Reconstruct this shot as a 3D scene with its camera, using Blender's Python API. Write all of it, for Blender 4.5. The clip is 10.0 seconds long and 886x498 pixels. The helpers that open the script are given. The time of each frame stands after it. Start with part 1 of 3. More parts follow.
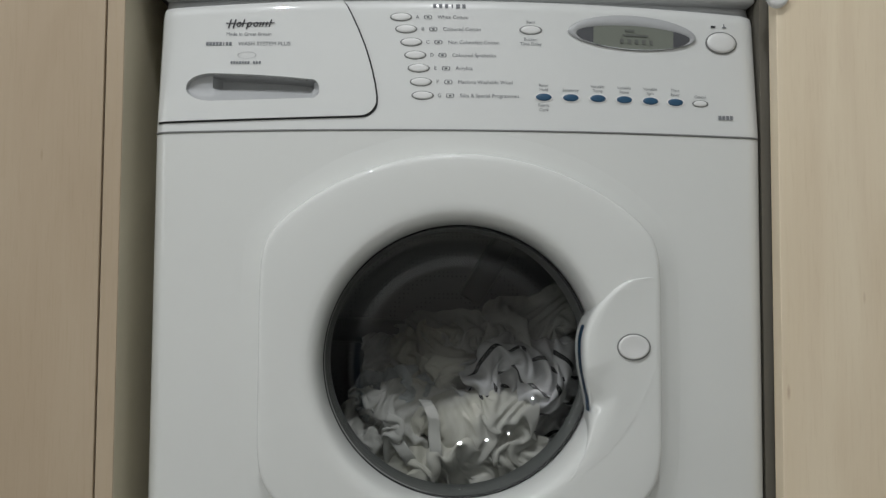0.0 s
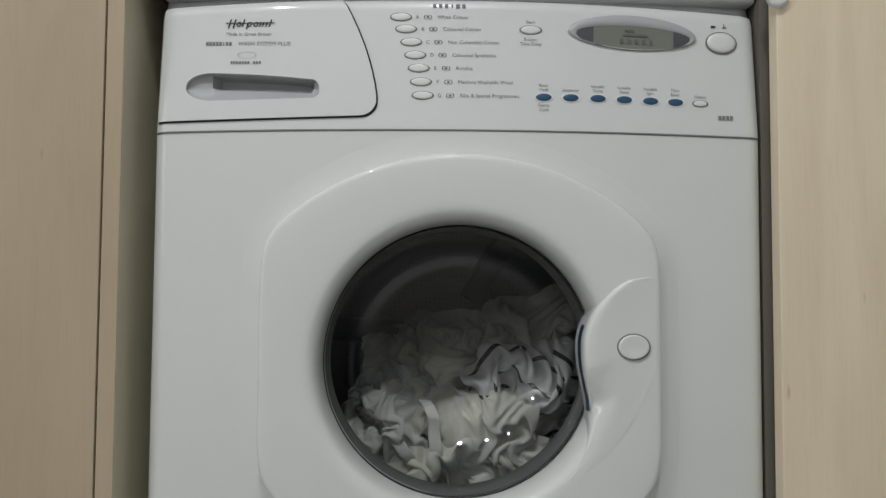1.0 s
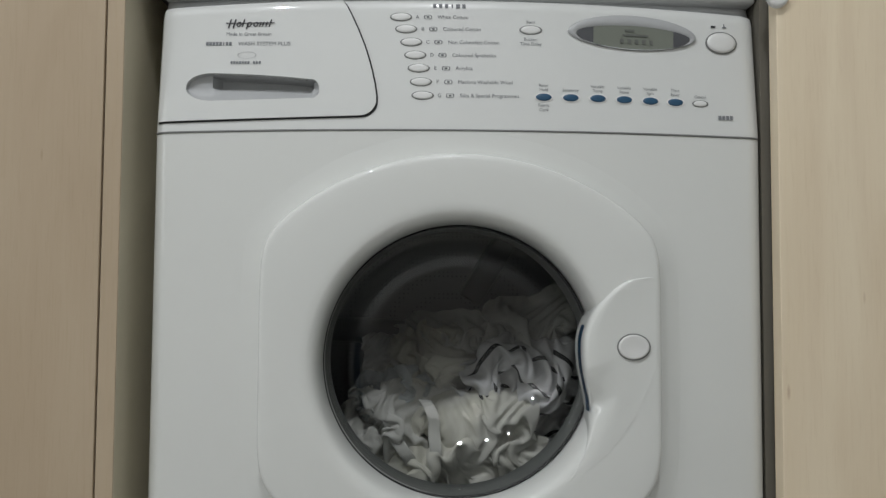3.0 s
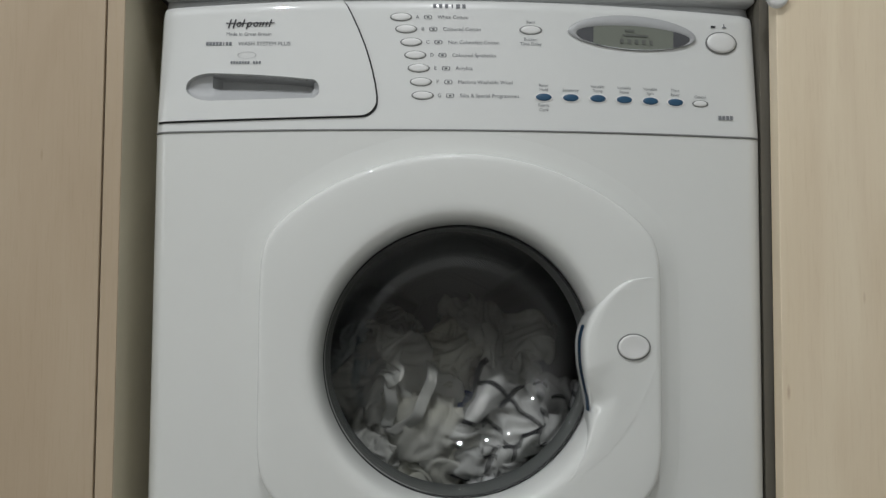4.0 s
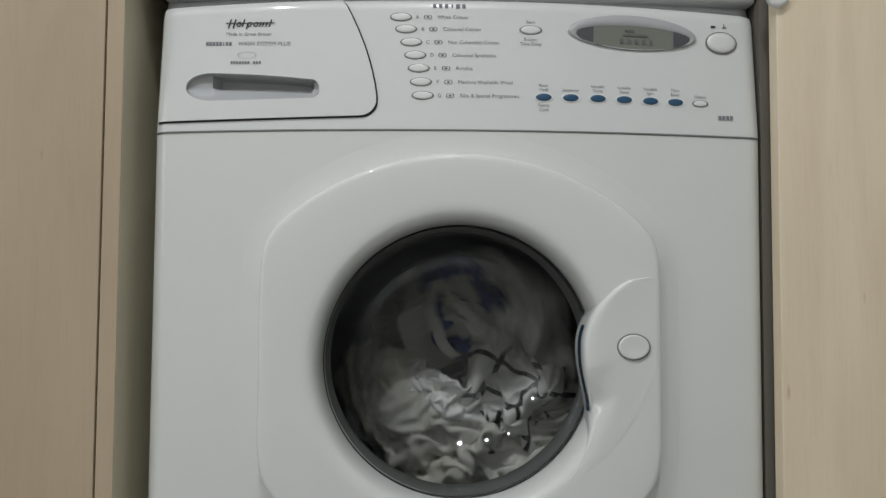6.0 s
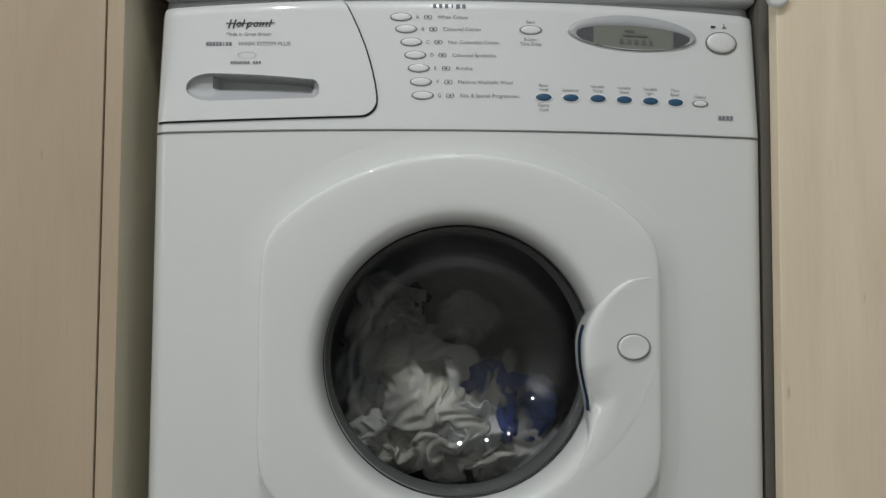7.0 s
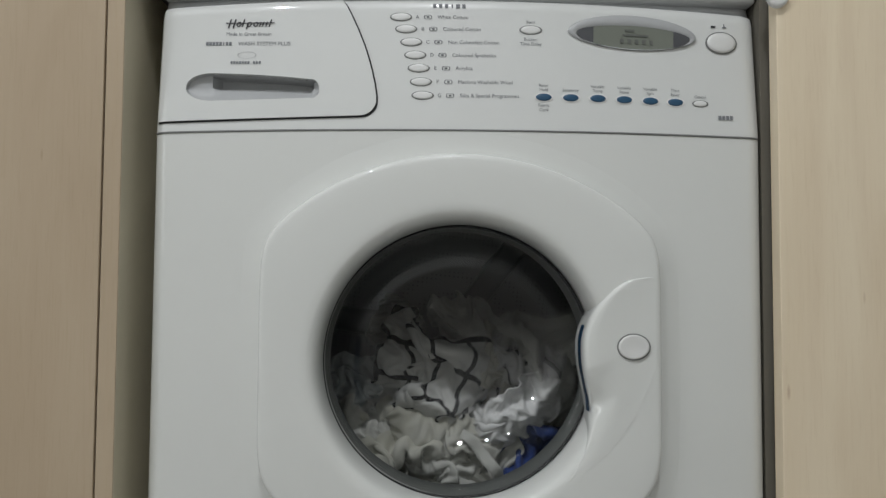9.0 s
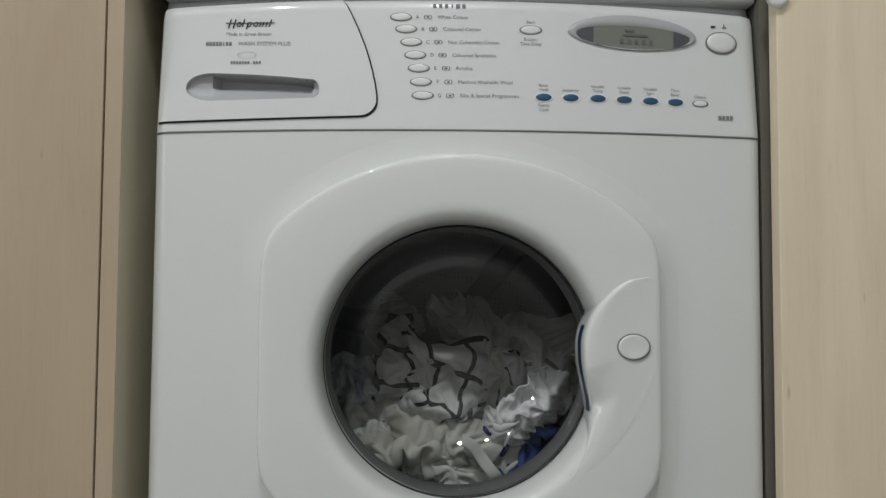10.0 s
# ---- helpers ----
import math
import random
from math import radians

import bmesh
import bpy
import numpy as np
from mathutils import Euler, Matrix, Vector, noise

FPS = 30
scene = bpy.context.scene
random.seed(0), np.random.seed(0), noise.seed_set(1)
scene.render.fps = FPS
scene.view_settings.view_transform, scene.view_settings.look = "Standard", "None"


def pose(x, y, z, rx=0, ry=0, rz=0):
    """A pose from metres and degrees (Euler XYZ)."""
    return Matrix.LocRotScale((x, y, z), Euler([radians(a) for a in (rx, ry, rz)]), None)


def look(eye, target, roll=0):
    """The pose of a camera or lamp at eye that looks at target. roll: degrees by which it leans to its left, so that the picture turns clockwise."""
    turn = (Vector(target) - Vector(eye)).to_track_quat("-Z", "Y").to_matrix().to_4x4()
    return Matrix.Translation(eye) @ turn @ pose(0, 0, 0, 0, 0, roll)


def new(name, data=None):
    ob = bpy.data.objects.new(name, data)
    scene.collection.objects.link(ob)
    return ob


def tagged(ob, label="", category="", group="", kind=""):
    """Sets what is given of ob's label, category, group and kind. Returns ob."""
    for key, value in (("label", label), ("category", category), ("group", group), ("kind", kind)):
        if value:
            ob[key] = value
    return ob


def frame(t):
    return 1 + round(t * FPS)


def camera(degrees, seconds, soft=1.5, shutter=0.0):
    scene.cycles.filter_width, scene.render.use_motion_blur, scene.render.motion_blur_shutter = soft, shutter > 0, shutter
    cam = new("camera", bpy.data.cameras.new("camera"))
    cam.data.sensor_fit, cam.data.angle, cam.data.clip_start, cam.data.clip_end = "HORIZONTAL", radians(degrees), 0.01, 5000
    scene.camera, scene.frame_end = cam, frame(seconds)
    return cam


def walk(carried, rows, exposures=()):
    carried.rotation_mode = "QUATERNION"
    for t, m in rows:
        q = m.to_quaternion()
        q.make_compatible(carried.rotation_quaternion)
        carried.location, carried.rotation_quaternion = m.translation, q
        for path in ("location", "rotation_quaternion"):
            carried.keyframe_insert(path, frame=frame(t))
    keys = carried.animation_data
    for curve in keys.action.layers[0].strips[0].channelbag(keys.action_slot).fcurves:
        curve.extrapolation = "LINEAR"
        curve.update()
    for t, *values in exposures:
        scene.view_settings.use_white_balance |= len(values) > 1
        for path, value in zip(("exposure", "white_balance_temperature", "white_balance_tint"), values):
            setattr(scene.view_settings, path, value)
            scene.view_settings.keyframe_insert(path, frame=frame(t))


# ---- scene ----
cam = camera(60, 10.0, soft=1.35, shutter=1.2)
EYE = (-0.029, -0.755, 0.5555)
AIM = (-0.00983, 0.24362, 0.60435)
walk(cam, [(0.0, look(EYE, AIM, 0.33)), (10.0, look(EYE, AIM, 0.33))],
     exposures=[(0.0, 0.0, 6500, 10), (10.0, 0.0, 6500, 10)])

# ---- world and lamps: a kitchen at night, lit by ceiling downlights ----
world = bpy.data.worlds.new("world")
world.use_nodes = True
world.node_tree.nodes["Background"].inputs[0].default_value = (0.02, 0.022, 0.025, 1)
world.node_tree.nodes["Background"].inputs[1].default_value = 0.2
scene.world = world
CEILING = 2.4
LAMPS = [(-0.015, -1.15, 0.085, 13.2), (-0.71, -1.15, 0.085, 7.6), (-1.41, -1.17, 0.085, 6.2), (-4.35, -2.6, 0.24, 50.0)]


# ---- materials ----
def nodes_of(name):
    m = bpy.data.materials.new(name)
    m.use_nodes = True
    nt = m.node_tree
    return m, nt, nt.nodes["Principled BSDF"]


def add_bump(nt, bsdf, height, strength, distance):
    b = nt.nodes.new("ShaderNodeBump")
    b.inputs["Strength"].default_value = strength
    b.inputs["Distance"].default_value = distance
    nt.links.new(height, b.inputs["Height"])
    nt.links.new(b.outputs[0], bsdf.inputs["Normal"])


def noise_node(nt, coords, scale, detail=4.0, stretch=(1, 1, 1), distortion=0.0):
    mp = nt.nodes.new("ShaderNodeMapping")
    mp.inputs["Scale"].default_value = stretch
    nt.links.new(coords, mp.inputs[0])
    n = nt.nodes.new("ShaderNodeTexNoise")
    n.inputs["Scale"].default_value = scale
    n.inputs["Detail"].default_value = detail
    n.inputs["Distortion"].default_value = distortion
    nt.links.new(mp.outputs[0], n.inputs["Vector"])
    return n


def ramp_node(nt, fac, stops):
    r = nt.nodes.new("ShaderNodeValToRGB")
    els = r.color_ramp.elements
    while len(els) < len(stops):
        els.new(0.5)
    for e, (p, c) in zip(els, stops):
        e.position, e.color = p, (*c, 1)
    nt.links.new(fac, r.inputs[0])
    return r


def plain(name, col, rough=0.4, metal=0.0, vary=0.06, bump=0.0, scale=30.0, coat=0.0, spec=0.5):
    """A surface with two scales of slight variation in colour and gloss."""
    m, nt, b = nodes_of(name)
    tc = nt.nodes.new("ShaderNodeTexCoord").outputs["Object"]
    big, fine = noise_node(nt, tc, scale * 0.2, 3), noise_node(nt, tc, scale * 8, 2)
    mix = nt.nodes.new("ShaderNodeMath")
    mix.operation = "MULTIPLY_ADD"
    mix.inputs[1].default_value = 0.3
    nt.links.new(fine.outputs[0], mix.inputs[0])
    nt.links.new(big.outputs[0], mix.inputs[2])
    lo = tuple(c * (1 - vary) for c in col)
    hi = tuple(min(1, c * (1 + vary)) for c in col)
    r = ramp_node(nt, mix.outputs[0], [(0.35, lo), (0.95, hi)])
    nt.links.new(r.outputs[0], b.inputs["Base Color"])
    rr = nt.nodes.new("ShaderNodeMapRange")
    rr.inputs["To Min"].default_value = max(0.02, rough * 0.85)
    rr.inputs["To Max"].default_value = min(1, rough * 1.2)
    nt.links.new(big.outputs[0], rr.inputs["Value"])
    nt.links.new(rr.outputs[0], b.inputs["Roughness"])
    b.inputs["Metallic"].default_value = metal
    b.inputs["Coat Weight"].default_value = coat
    b.inputs["Coat Roughness"].default_value = 0.045
    b.inputs["Specular IOR Level"].default_value = spec
    if bump:
        add_bump(nt, b, fine.outputs[0], bump, 0.001)
    return m


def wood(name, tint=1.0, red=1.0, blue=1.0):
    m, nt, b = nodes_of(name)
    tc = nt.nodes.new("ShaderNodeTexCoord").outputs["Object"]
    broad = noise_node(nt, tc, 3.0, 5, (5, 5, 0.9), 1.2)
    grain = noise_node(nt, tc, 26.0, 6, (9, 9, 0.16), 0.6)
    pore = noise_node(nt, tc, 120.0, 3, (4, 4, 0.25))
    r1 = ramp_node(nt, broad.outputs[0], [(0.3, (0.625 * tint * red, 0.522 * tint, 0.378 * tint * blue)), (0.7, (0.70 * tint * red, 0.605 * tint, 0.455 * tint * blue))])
    r2 = ramp_node(nt, grain.outputs[0], [(0.30, (0.98, 0.97, 0.955)), (0.66, (1, 1, 1))])
    r3 = ramp_node(nt, pore.outputs[0], [(0.30, (0.96, 0.95, 0.93)), (0.45, (1, 1, 1))])
    # a few small dark flecks
    fleck = nt.nodes.new("ShaderNodeTexVoronoi")
    mp = nt.nodes.new("ShaderNodeMapping")
    mp.inputs["Scale"].default_value = (30, 30, 7)
    nt.links.new(tc, mp.inputs[0])
    nt.links.new(mp.outputs[0], fleck.inputs["Vector"])
    fleck.inputs["Scale"].default_value = 1.0
    r4 = ramp_node(nt, fleck.outputs["Distance"], [(0.02, (0.62, 0.52, 0.42)), (0.07, (1, 1, 1))])
    col = r1.outputs[0]
    for r in (r2, r3, r4):
        mx = nt.nodes.new("ShaderNodeMix")
        mx.data_type, mx.blend_type = "RGBA", "MULTIPLY"
        mx.inputs[0].default_value = 0.8
        nt.links.new(col, mx.inputs[6])
        nt.links.new(r.outputs[0], mx.inputs[7])
        col = mx.outputs[2]
    nt.links.new(col, b.inputs["Base Color"])
    b.inputs["Roughness"].default_value = 0.42
    add_bump(nt, b, grain.outputs[0], 0.06, 0.001)
    return m


def cloth(name, col, weave=900.0, rough=0.9, stains=0.12, stripes=None, stain_col=None):
    """Woven wet cotton; stripes: (count across, count along, line width share) of dark woven lines."""
    m, nt, b = nodes_of(name)
    tcn = nt.nodes.new("ShaderNodeTexCoord")
    tc = tcn.outputs["Object"]
    big, mid = noise_node(nt, tc, 14, 4), noise_node(nt, tc, 60, 4)
    sc = stain_col or tuple(c * (1 - 2 * stains) for c in col)
    r = ramp_node(nt, big.outputs[0], [(0.34, sc), (0.6, col)])
    out = r.outputs[0]
    if stripes:
        sep = nt.nodes.new("ShaderNodeSeparateXYZ")
        nt.links.new(tcn.outputs["UV"], sep.inputs[0])
        masks = []
        for axis, count in (("X", stripes[0]), ("Y", stripes[1])):
            if not count:
                continue
            a = nt.nodes.new("ShaderNodeMath")
            a.operation = "MULTIPLY"
            a.inputs[1].default_value = count
            nt.links.new(sep.outputs[axis], a.inputs[0])
            fr = nt.nodes.new("ShaderNodeMath")
            fr.operation = "FRACT"
            nt.links.new(a.outputs[0], fr.inputs[0])
            lt = nt.nodes.new("ShaderNodeMath")
            lt.operation = "LESS_THAN"
            lt.inputs[1].default_value = stripes[2]
            nt.links.new(fr.outputs[0], lt.inputs[0])
            masks.append(lt.outputs[0])
        mk = masks[0]
        if len(masks) > 1:
            mxm = nt.nodes.new("ShaderNodeMath")
            mxm.operation = "MAXIMUM"
            nt.links.new(masks[0], mxm.inputs[0])
            nt.links.new(masks[1], mxm.inputs[1])
            mk = mxm.outputs[0]
        mx = nt.nodes.new("ShaderNodeMix")
        mx.data_type = "RGBA"
        nt.links.new(mk, mx.inputs[0])
        nt.links.new(out, mx.inputs[6])
        mx.inputs[7].default_value = (0.012, 0.012, 0.015, 1)
        out = mx.outputs[2]
    nt.links.new(out, b.inputs["Base Color"])
    b.inputs["Roughness"].default_value = rough
    b.inputs["Sheen Weight"].default_value = 0.15
    crease = noise_node(nt, tc, 26, 3, distortion=1.6)
    both = nt.nodes.new("ShaderNodeMath")
    both.operation = "MULTIPLY_ADD"
    both.inputs[1].default_value = 0.25
    nt.links.new(mid.outputs[0], both.inputs[0])
    nt.links.new(crease.outputs[0], both.inputs[2])
    add_bump(nt, b, both.outputs[0], 0.5, 0.005)
    return m


def glass_material(name, tint):
    """Clear pane: passes the light with a slight tint, with the gloss of glass on top."""
    m = bpy.data.materials.new(name)
    m.use_nodes = True
    nt = m.node_tree
    nt.nodes.clear()
    out = nt.nodes.new("ShaderNodeOutputMaterial")
    tr = nt.nodes.new("ShaderNodeBsdfTransparent")
    tr.inputs[0].default_value = (*tint, 1)
    gl = nt.nodes.new("ShaderNodeBsdfGlossy")
    gl.inputs["Roughness"].default_value = 0.03
    gl.inputs[0].default_value = (1, 1, 1, 1)
    fr = nt.nodes.new("ShaderNodeFresnel")
    fr.inputs[0].default_value = 1.48
    mx = nt.nodes.new("ShaderNodeMixShader")
    nt.links.new(fr.outputs[0], mx.inputs[0])
    nt.links.new(tr.outputs[0], mx.inputs[1])
    nt.links.new(gl.outputs[0], mx.inputs[2])
    nt.links.new(mx.outputs[0], out.inputs[0])
    return m


def drum_material():
    m, nt, b = nodes_of("perforated_steel")
    tcn = nt.nodes.new("ShaderNodeTexCoord")
    mp = nt.nodes.new("ShaderNodeMapping")
    mp.inputs["Scale"].default_value = (150, 150, 150)
    nt.links.new(tcn.outputs["Object"], mp.inputs[0])
    v = nt.nodes.new("ShaderNodeTexVoronoi")
    v.inputs["Randomness"].default_value = 0.0
    v.inputs["Scale"].default_value = 1.0
    nt.links.new(mp.outputs[0], v.inputs["Vector"])
    r = ramp_node(nt, v.outputs["Distance"], [(0.16, (0.22, 0.22, 0.22)), (0.30, (0.32, 0.32, 0.32))])
    nt.links.new(r.outputs[0], b.inputs["Base Color"])
    b.inputs["Metallic"].default_value = 0.6
    b.inputs["Roughness"].default_value = 0.38
    return m


WHITE = plain("white_enamel", (0.74, 0.755, 0.73), 0.30, vary=0.015, scale=6, coat=1.0, spec=0.35)
PANEL = plain("white_plastic", (0.70, 0.715, 0.70), 0.32, vary=0.02, scale=6, coat=1.0, spec=0.35)
BUTTON = plain("button_plastic", (0.74, 0.745, 0.73), 0.28, vary=0.02, coat=0.8)
GREYRIM = plain("grey_plastic", (0.20, 0.205, 0.20), 0.4)
RECESS = plain("pale_grey_plastic", (0.42, 0.43, 0.435), 0.4)
DARK = plain("dark_gap", (0.02, 0.021, 0.022), 0.6)
INK = plain("grey_ink", (0.19, 0.20, 0.215), 0.6)
INKDARK = plain("black_ink", (0.02, 0.02, 0.025), 0.5)
BLUEBTN = plain("blue_plastic", (0.020, 0.080, 0.155), 0.35)
BLUETRIM = plain("blue_trim", (0.012, 0.05, 0.11), 0.25)
LCD = plain("display_glass", (0.185, 0.20, 0.17), 0.12)
LCDINK = plain("display_ink", (0.11, 0.118, 0.105), 0.4)
LCDEND = plain("display_end", (0.085, 0.088, 0.095), 0.15)
RUBBER = plain("grey_rubber", (0.105, 0.112, 0.108), 0.55, vary=0.15, bump=0.1)
STEEL = drum_material()
LIFTER = plain("lifter_plastic", (0.30, 0.30, 0.29), 0.4)
GLASS = glass_material("door_glass", (0.84, 0.85, 0.84))
# one maple in two tones: brighter light painted in at right, shade at left
WOODLIT = wood("lit_maple_laminate", 1.24)
WOODSHADE = wood("shaded_maple_laminate", 0.69, 1.07, 0.95)
# end panel's colour, lightened to paint in light on its inner side
LITPANEL = plain("lightened_end_panel", (0.66, 0.60, 0.45), 0.45, vary=0.06, scale=14)
# darkened to paint in the shade of the gap beside the machine
CARCASS = plain("shaded_carcass_board", (0.14, 0.13, 0.105), 0.6)
CATCH = plain("white_latch", (0.80, 0.80, 0.79), 0.3)
PLASTER = plain("plaster", (0.80, 0.80, 0.78), 0.9, vary=0.05, bump=0.1, scale=10)
TILE = plain("floor_vinyl", (0.30, 0.29, 0.27), 0.5, vary=0.12, scale=12)
STONE = plain("worktop_laminate", (0.16, 0.15, 0.14), 0.4, vary=0.2, scale=60)


# ---- mesh helpers ----
def part(name, bm, material, parent=None, label="", smooth=True, m=None):
    me = bpy.data.meshes.new(name)
    bm.normal_update()
    bm.to_mesh(me)
    bm.free()
    for p in me.polygons:
        p.use_smooth = smooth
    me.materials.append(material)
    ob = new(name, me)
    if parent:
        ob.parent = parent
    if m is not None:
        ob.matrix_basis = m
    if label:
        ob["label"] = label
    return ob


def sharp(ob, deg=32):
    """Marks edges steeper than that as hard."""
    bm = bmesh.new()
    bm.from_mesh(ob.data)
    for e in bm.edges:
        if len(e.link_faces) == 2 and e.calc_face_angle(0) > radians(deg):
            e.smooth = False
    bm.to_mesh(ob.data)
    bm.free()
    return ob


def box(x0, x1, y0, y1, z0, z1, bevel=0.0, seg=2):
    bm = bmesh.new()
    bmesh.ops.create_cube(bm, size=1)
    for v in bm.verts:
        v.co = Vector(((x0 + x1) / 2 + v.co.x * (x1 - x0), (y0 + y1) / 2 + v.co.y * (y1 - y0), (z0 + z1) / 2 + v.co.z * (z1 - z0)))
    if bevel:
        bmesh.ops.bevel(bm, geom=list(bm.edges), offset=bevel, segments=seg, affect="EDGES", profile=0.5)
    return bm


def loft(rings, closed=True, cap=(False, False)):
    """Skins rings of equal length."""
    bm = bmesh.new()
    vs = [[bm.verts.new(p) for p in ring] for ring in rings]
    n = len(rings[0])
    for a, b in zip(vs, vs[1:]):
        for i in range(n if closed else n - 1):
            j = (i + 1) % n
            bm.faces.new((a[i], a[j], b[j], b[i]))
    if cap[0]:
        bm.faces.new(vs[0])
    if cap[1]:
        bm.faces.new(vs[-1])
    bmesh.ops.recalc_face_normals(bm, faces=bm.faces)
    return bm


def ring_of(r, y, n=96, cx=0.0, cz=0.0):
    return [(cx + r * math.cos(2 * math.pi * i / n), y, cz + r * math.sin(2 * math.pi * i / n)) for i in range(n)]


def oval_stack(a, b, steps, n=32):
    """Oval button: steps are (scale, height) from the base to the top, in a plane whose normal is z."""
    return loft([[(a * s * math.cos(2 * math.pi * i / n), b * s * math.sin(2 * math.pi * i / n), h) for i in range(n)] for s, h in steps], cap=(True, True))


def cut(ob, tool):
    """Cuts the tool's shape out of ob and removes the tool."""
    md = ob.modifiers.new("cut", "BOOLEAN")
    md.operation, md.object, md.solver = "DIFFERENCE", tool, "EXACT"
    me = bpy.data.meshes.new_from_object(ob.evaluated_get(bpy.context.evaluated_depsgraph_get()))
    ob.modifiers.clear()
    ob.data = me
    bpy.data.objects.remove(tool)
    return ob


# ---- the room: plain walls that close the place ----
def structure(name, bm, material, label):
    return tagged(part(name, bm, material, smooth=False), label, name.split("_")[0], kind="structure")


structure("floor", box(-5.0, 1.6, -3.6, 0.64, -0.05, 0.0), TILE, "brown vinyl kitchen floor under the machine")
structure("wall_north", box(-5.0, 1.6, 0.64, 0.74, 0.0, CEILING), PLASTER, "plain plaster wall behind the kitchen units")
structure("wall_south", box(-5.0, 1.6, -3.7, -3.6, 0.0, CEILING), PLASTER, "plain plaster wall opposite the units")
# extra wall out of view, added to throw light back into the drum
structure("wall_opposite", box(-2.6, 1.6, -2.15, -2.05, 0.0, CEILING), PLASTER, "unseen plain plaster wall added across the kitchen to bounce light")
structure("wall_east", box(1.6, 1.7, -3.7, 0.74, 0.0, CEILING), PLASTER, "plain plaster side wall")
structure("wall_west", box(-5.1, -5.0, -3.7, 0.74, 0.0, CEILING), PLASTER, "plain plaster side wall")
structure("ceiling", box(-5.1, 1.7, -3.7, 0.74, CEILING, CEILING + 0.1), PLASTER, "plain white plaster ceiling")


def downlight(x, y, size, power):
    root = tagged(new("ceiling_downlight"), "round white recessed ceiling downlight", "lamp", "kitchen downlights")
    root.location = (x, y, CEILING)
    part("bezel", loft([[(r * math.cos(a * math.pi / 16), r * math.sin(a * math.pi / 16), z) for a in range(32)]
                        for r, z in ((size * 0.82, 0.0), (size * 0.8, -0.004), (size * 0.62, -0.006), (size * 0.56, 0.0))]), PANEL, root)
    ld = bpy.data.lights.new("bulb", "AREA")
    ld.shape, ld.size, ld.energy, ld.color = "DISK", size, power, (0.955, 0.98, 1.01)
    lo = new("bulb", ld)
    lo.parent = root
    lo.location = (0, 0, -0.007)


for lamp in LAMPS:
    downlight(*lamp)


# ---- kitchen units beside the machine ----
FRONT = -0.020


def base_unit(x0, x1, left):
    """A maple base unit: carcass, plinth, and a door whose edge shows beside the machine."""
    root = tagged(new("kitchen_cabinet"), "pale maple laminate kitchen base unit beside the machine", "cabinet", "kitchen base units")
    root.location = ((x0 + x1) / 2, 0.3, 0)
    inv = Matrix.Translation((-(x0 + x1) / 2, -0.3, 0))

    def add(name, bm, material, label="", parent=root):
        bm.transform(inv)
        return part(name, bm, material, parent, label, smooth=False)
    if left:
        add("end_panel", box(x1 - 0.0165, x1, FRONT + 0.002, 0.60, 0.0, 0.868, 0.0004), LITPANEL, "maple end panel, light painted into its inner side")
        add("front_edge", box(x1 - 0.0165, x1, FRONT, FRONT + 0.0018, 0.0, 0.868, 0.0006), WOODSHADE, "front edge of the end panel, in the darker maple tone")
        add("carcass", box(x0, x1 - 0.018, FRONT + 0.021, 0.60, 0.15, 0.868), WOODSHADE)
        add("door", box(x0 + 0.002, x1 - 0.0185, FRONT, FRONT + 0.018, 0.152, 0.866, 0.0009), WOODSHADE, "plain maple door, shade painted into its tone")
    else:
        add("carcass", box(x0 - 0.0058, x1, FRONT + 0.026, 0.60, 0.15, 0.868), CARCASS, "board carcass behind the door, shade painted into its colour")
        add("door", box(x0, x1 - 0.002, FRONT, FRONT + 0.018, 0.152, 0.866, 0.0009), WOODLIT, "plain maple laminate door, light painted into its tone")
    add("plinth", box(x0, x1 - (0.018 if left else 0), 0.05, 0.066, 0.0, 0.148), WOODSHADE)
    return root


base_unit(-0.9235, -0.3235, True)
base_unit(0.3113, 0.9113, False)
# out of view; added over the machine so its edge shades the top strip
tagged(part("worktop", box(-0.93, 0.91, -0.006, 0.63, 0.869, 0.907, 0.004), STONE, smooth=False),
       "dark laminate worktop added out of view, shading the machine's top strip", "worktop", kind="structure")


def catch():
    """White plastic child latch on the cabinet door: an oval pad with a strap that runs up."""
    root = tagged(new("cabinet_latch"), "white oval plastic latch stuck on the cabinet door", "latch")
    root.location = (0.3115, FRONT, 0.8435)
    root.rotation_euler = (radians(90), 0, 0)
    part("pad", oval_stack(0.0115, 0.0135, [(1, 0), (1, 0.003), (0.93, 0.0052), (0.75, 0.0062), (0.3, 0.0066)]), CATCH, root)
    bm = box(-0.0065, 0.0065, 0.0, 0.024, 0.0, 0.003, 0.001)
    part("strap", bm, CATCH, root)


catch()


# ---- washing machine ----
CX, CZ = 0.001, 0.4845          # the drum's axis
HALF, MID = 0.3020, 0.0018
LEAN = math.tan(radians(6))
machine = tagged(new("washing_machine"), "white front-loading washing machine built in between maple units", "washing machine")


def bow(u):
    return 0.004 - 0.013 * (1 - ((u - MID) / HALF) ** 2)


def panel_top(u):
    return 0.8350 + 0.0090 * (1 - ((u - MID) / HALF) ** 2)


def panel_y(u, z):
    edge = min(1.0, max(0.0, abs(u - MID) - (HALF - 0.016)) / 0.016)
    roll = min(1.0, max(0.0, z - panel_top(u) + 0.013) / 0.013)
    return -0.004 + bow(u) + (z - 0.704) * LEAN + 0.009 * (1 - math.sqrt(1 - edge ** 2)) + 0.005 * (1 - math.sqrt(1 - roll ** 2))


def panel_low(u):
    return 0.7062 + 0.0030 * (1 - ((u - MID) / HALF) ** 2)


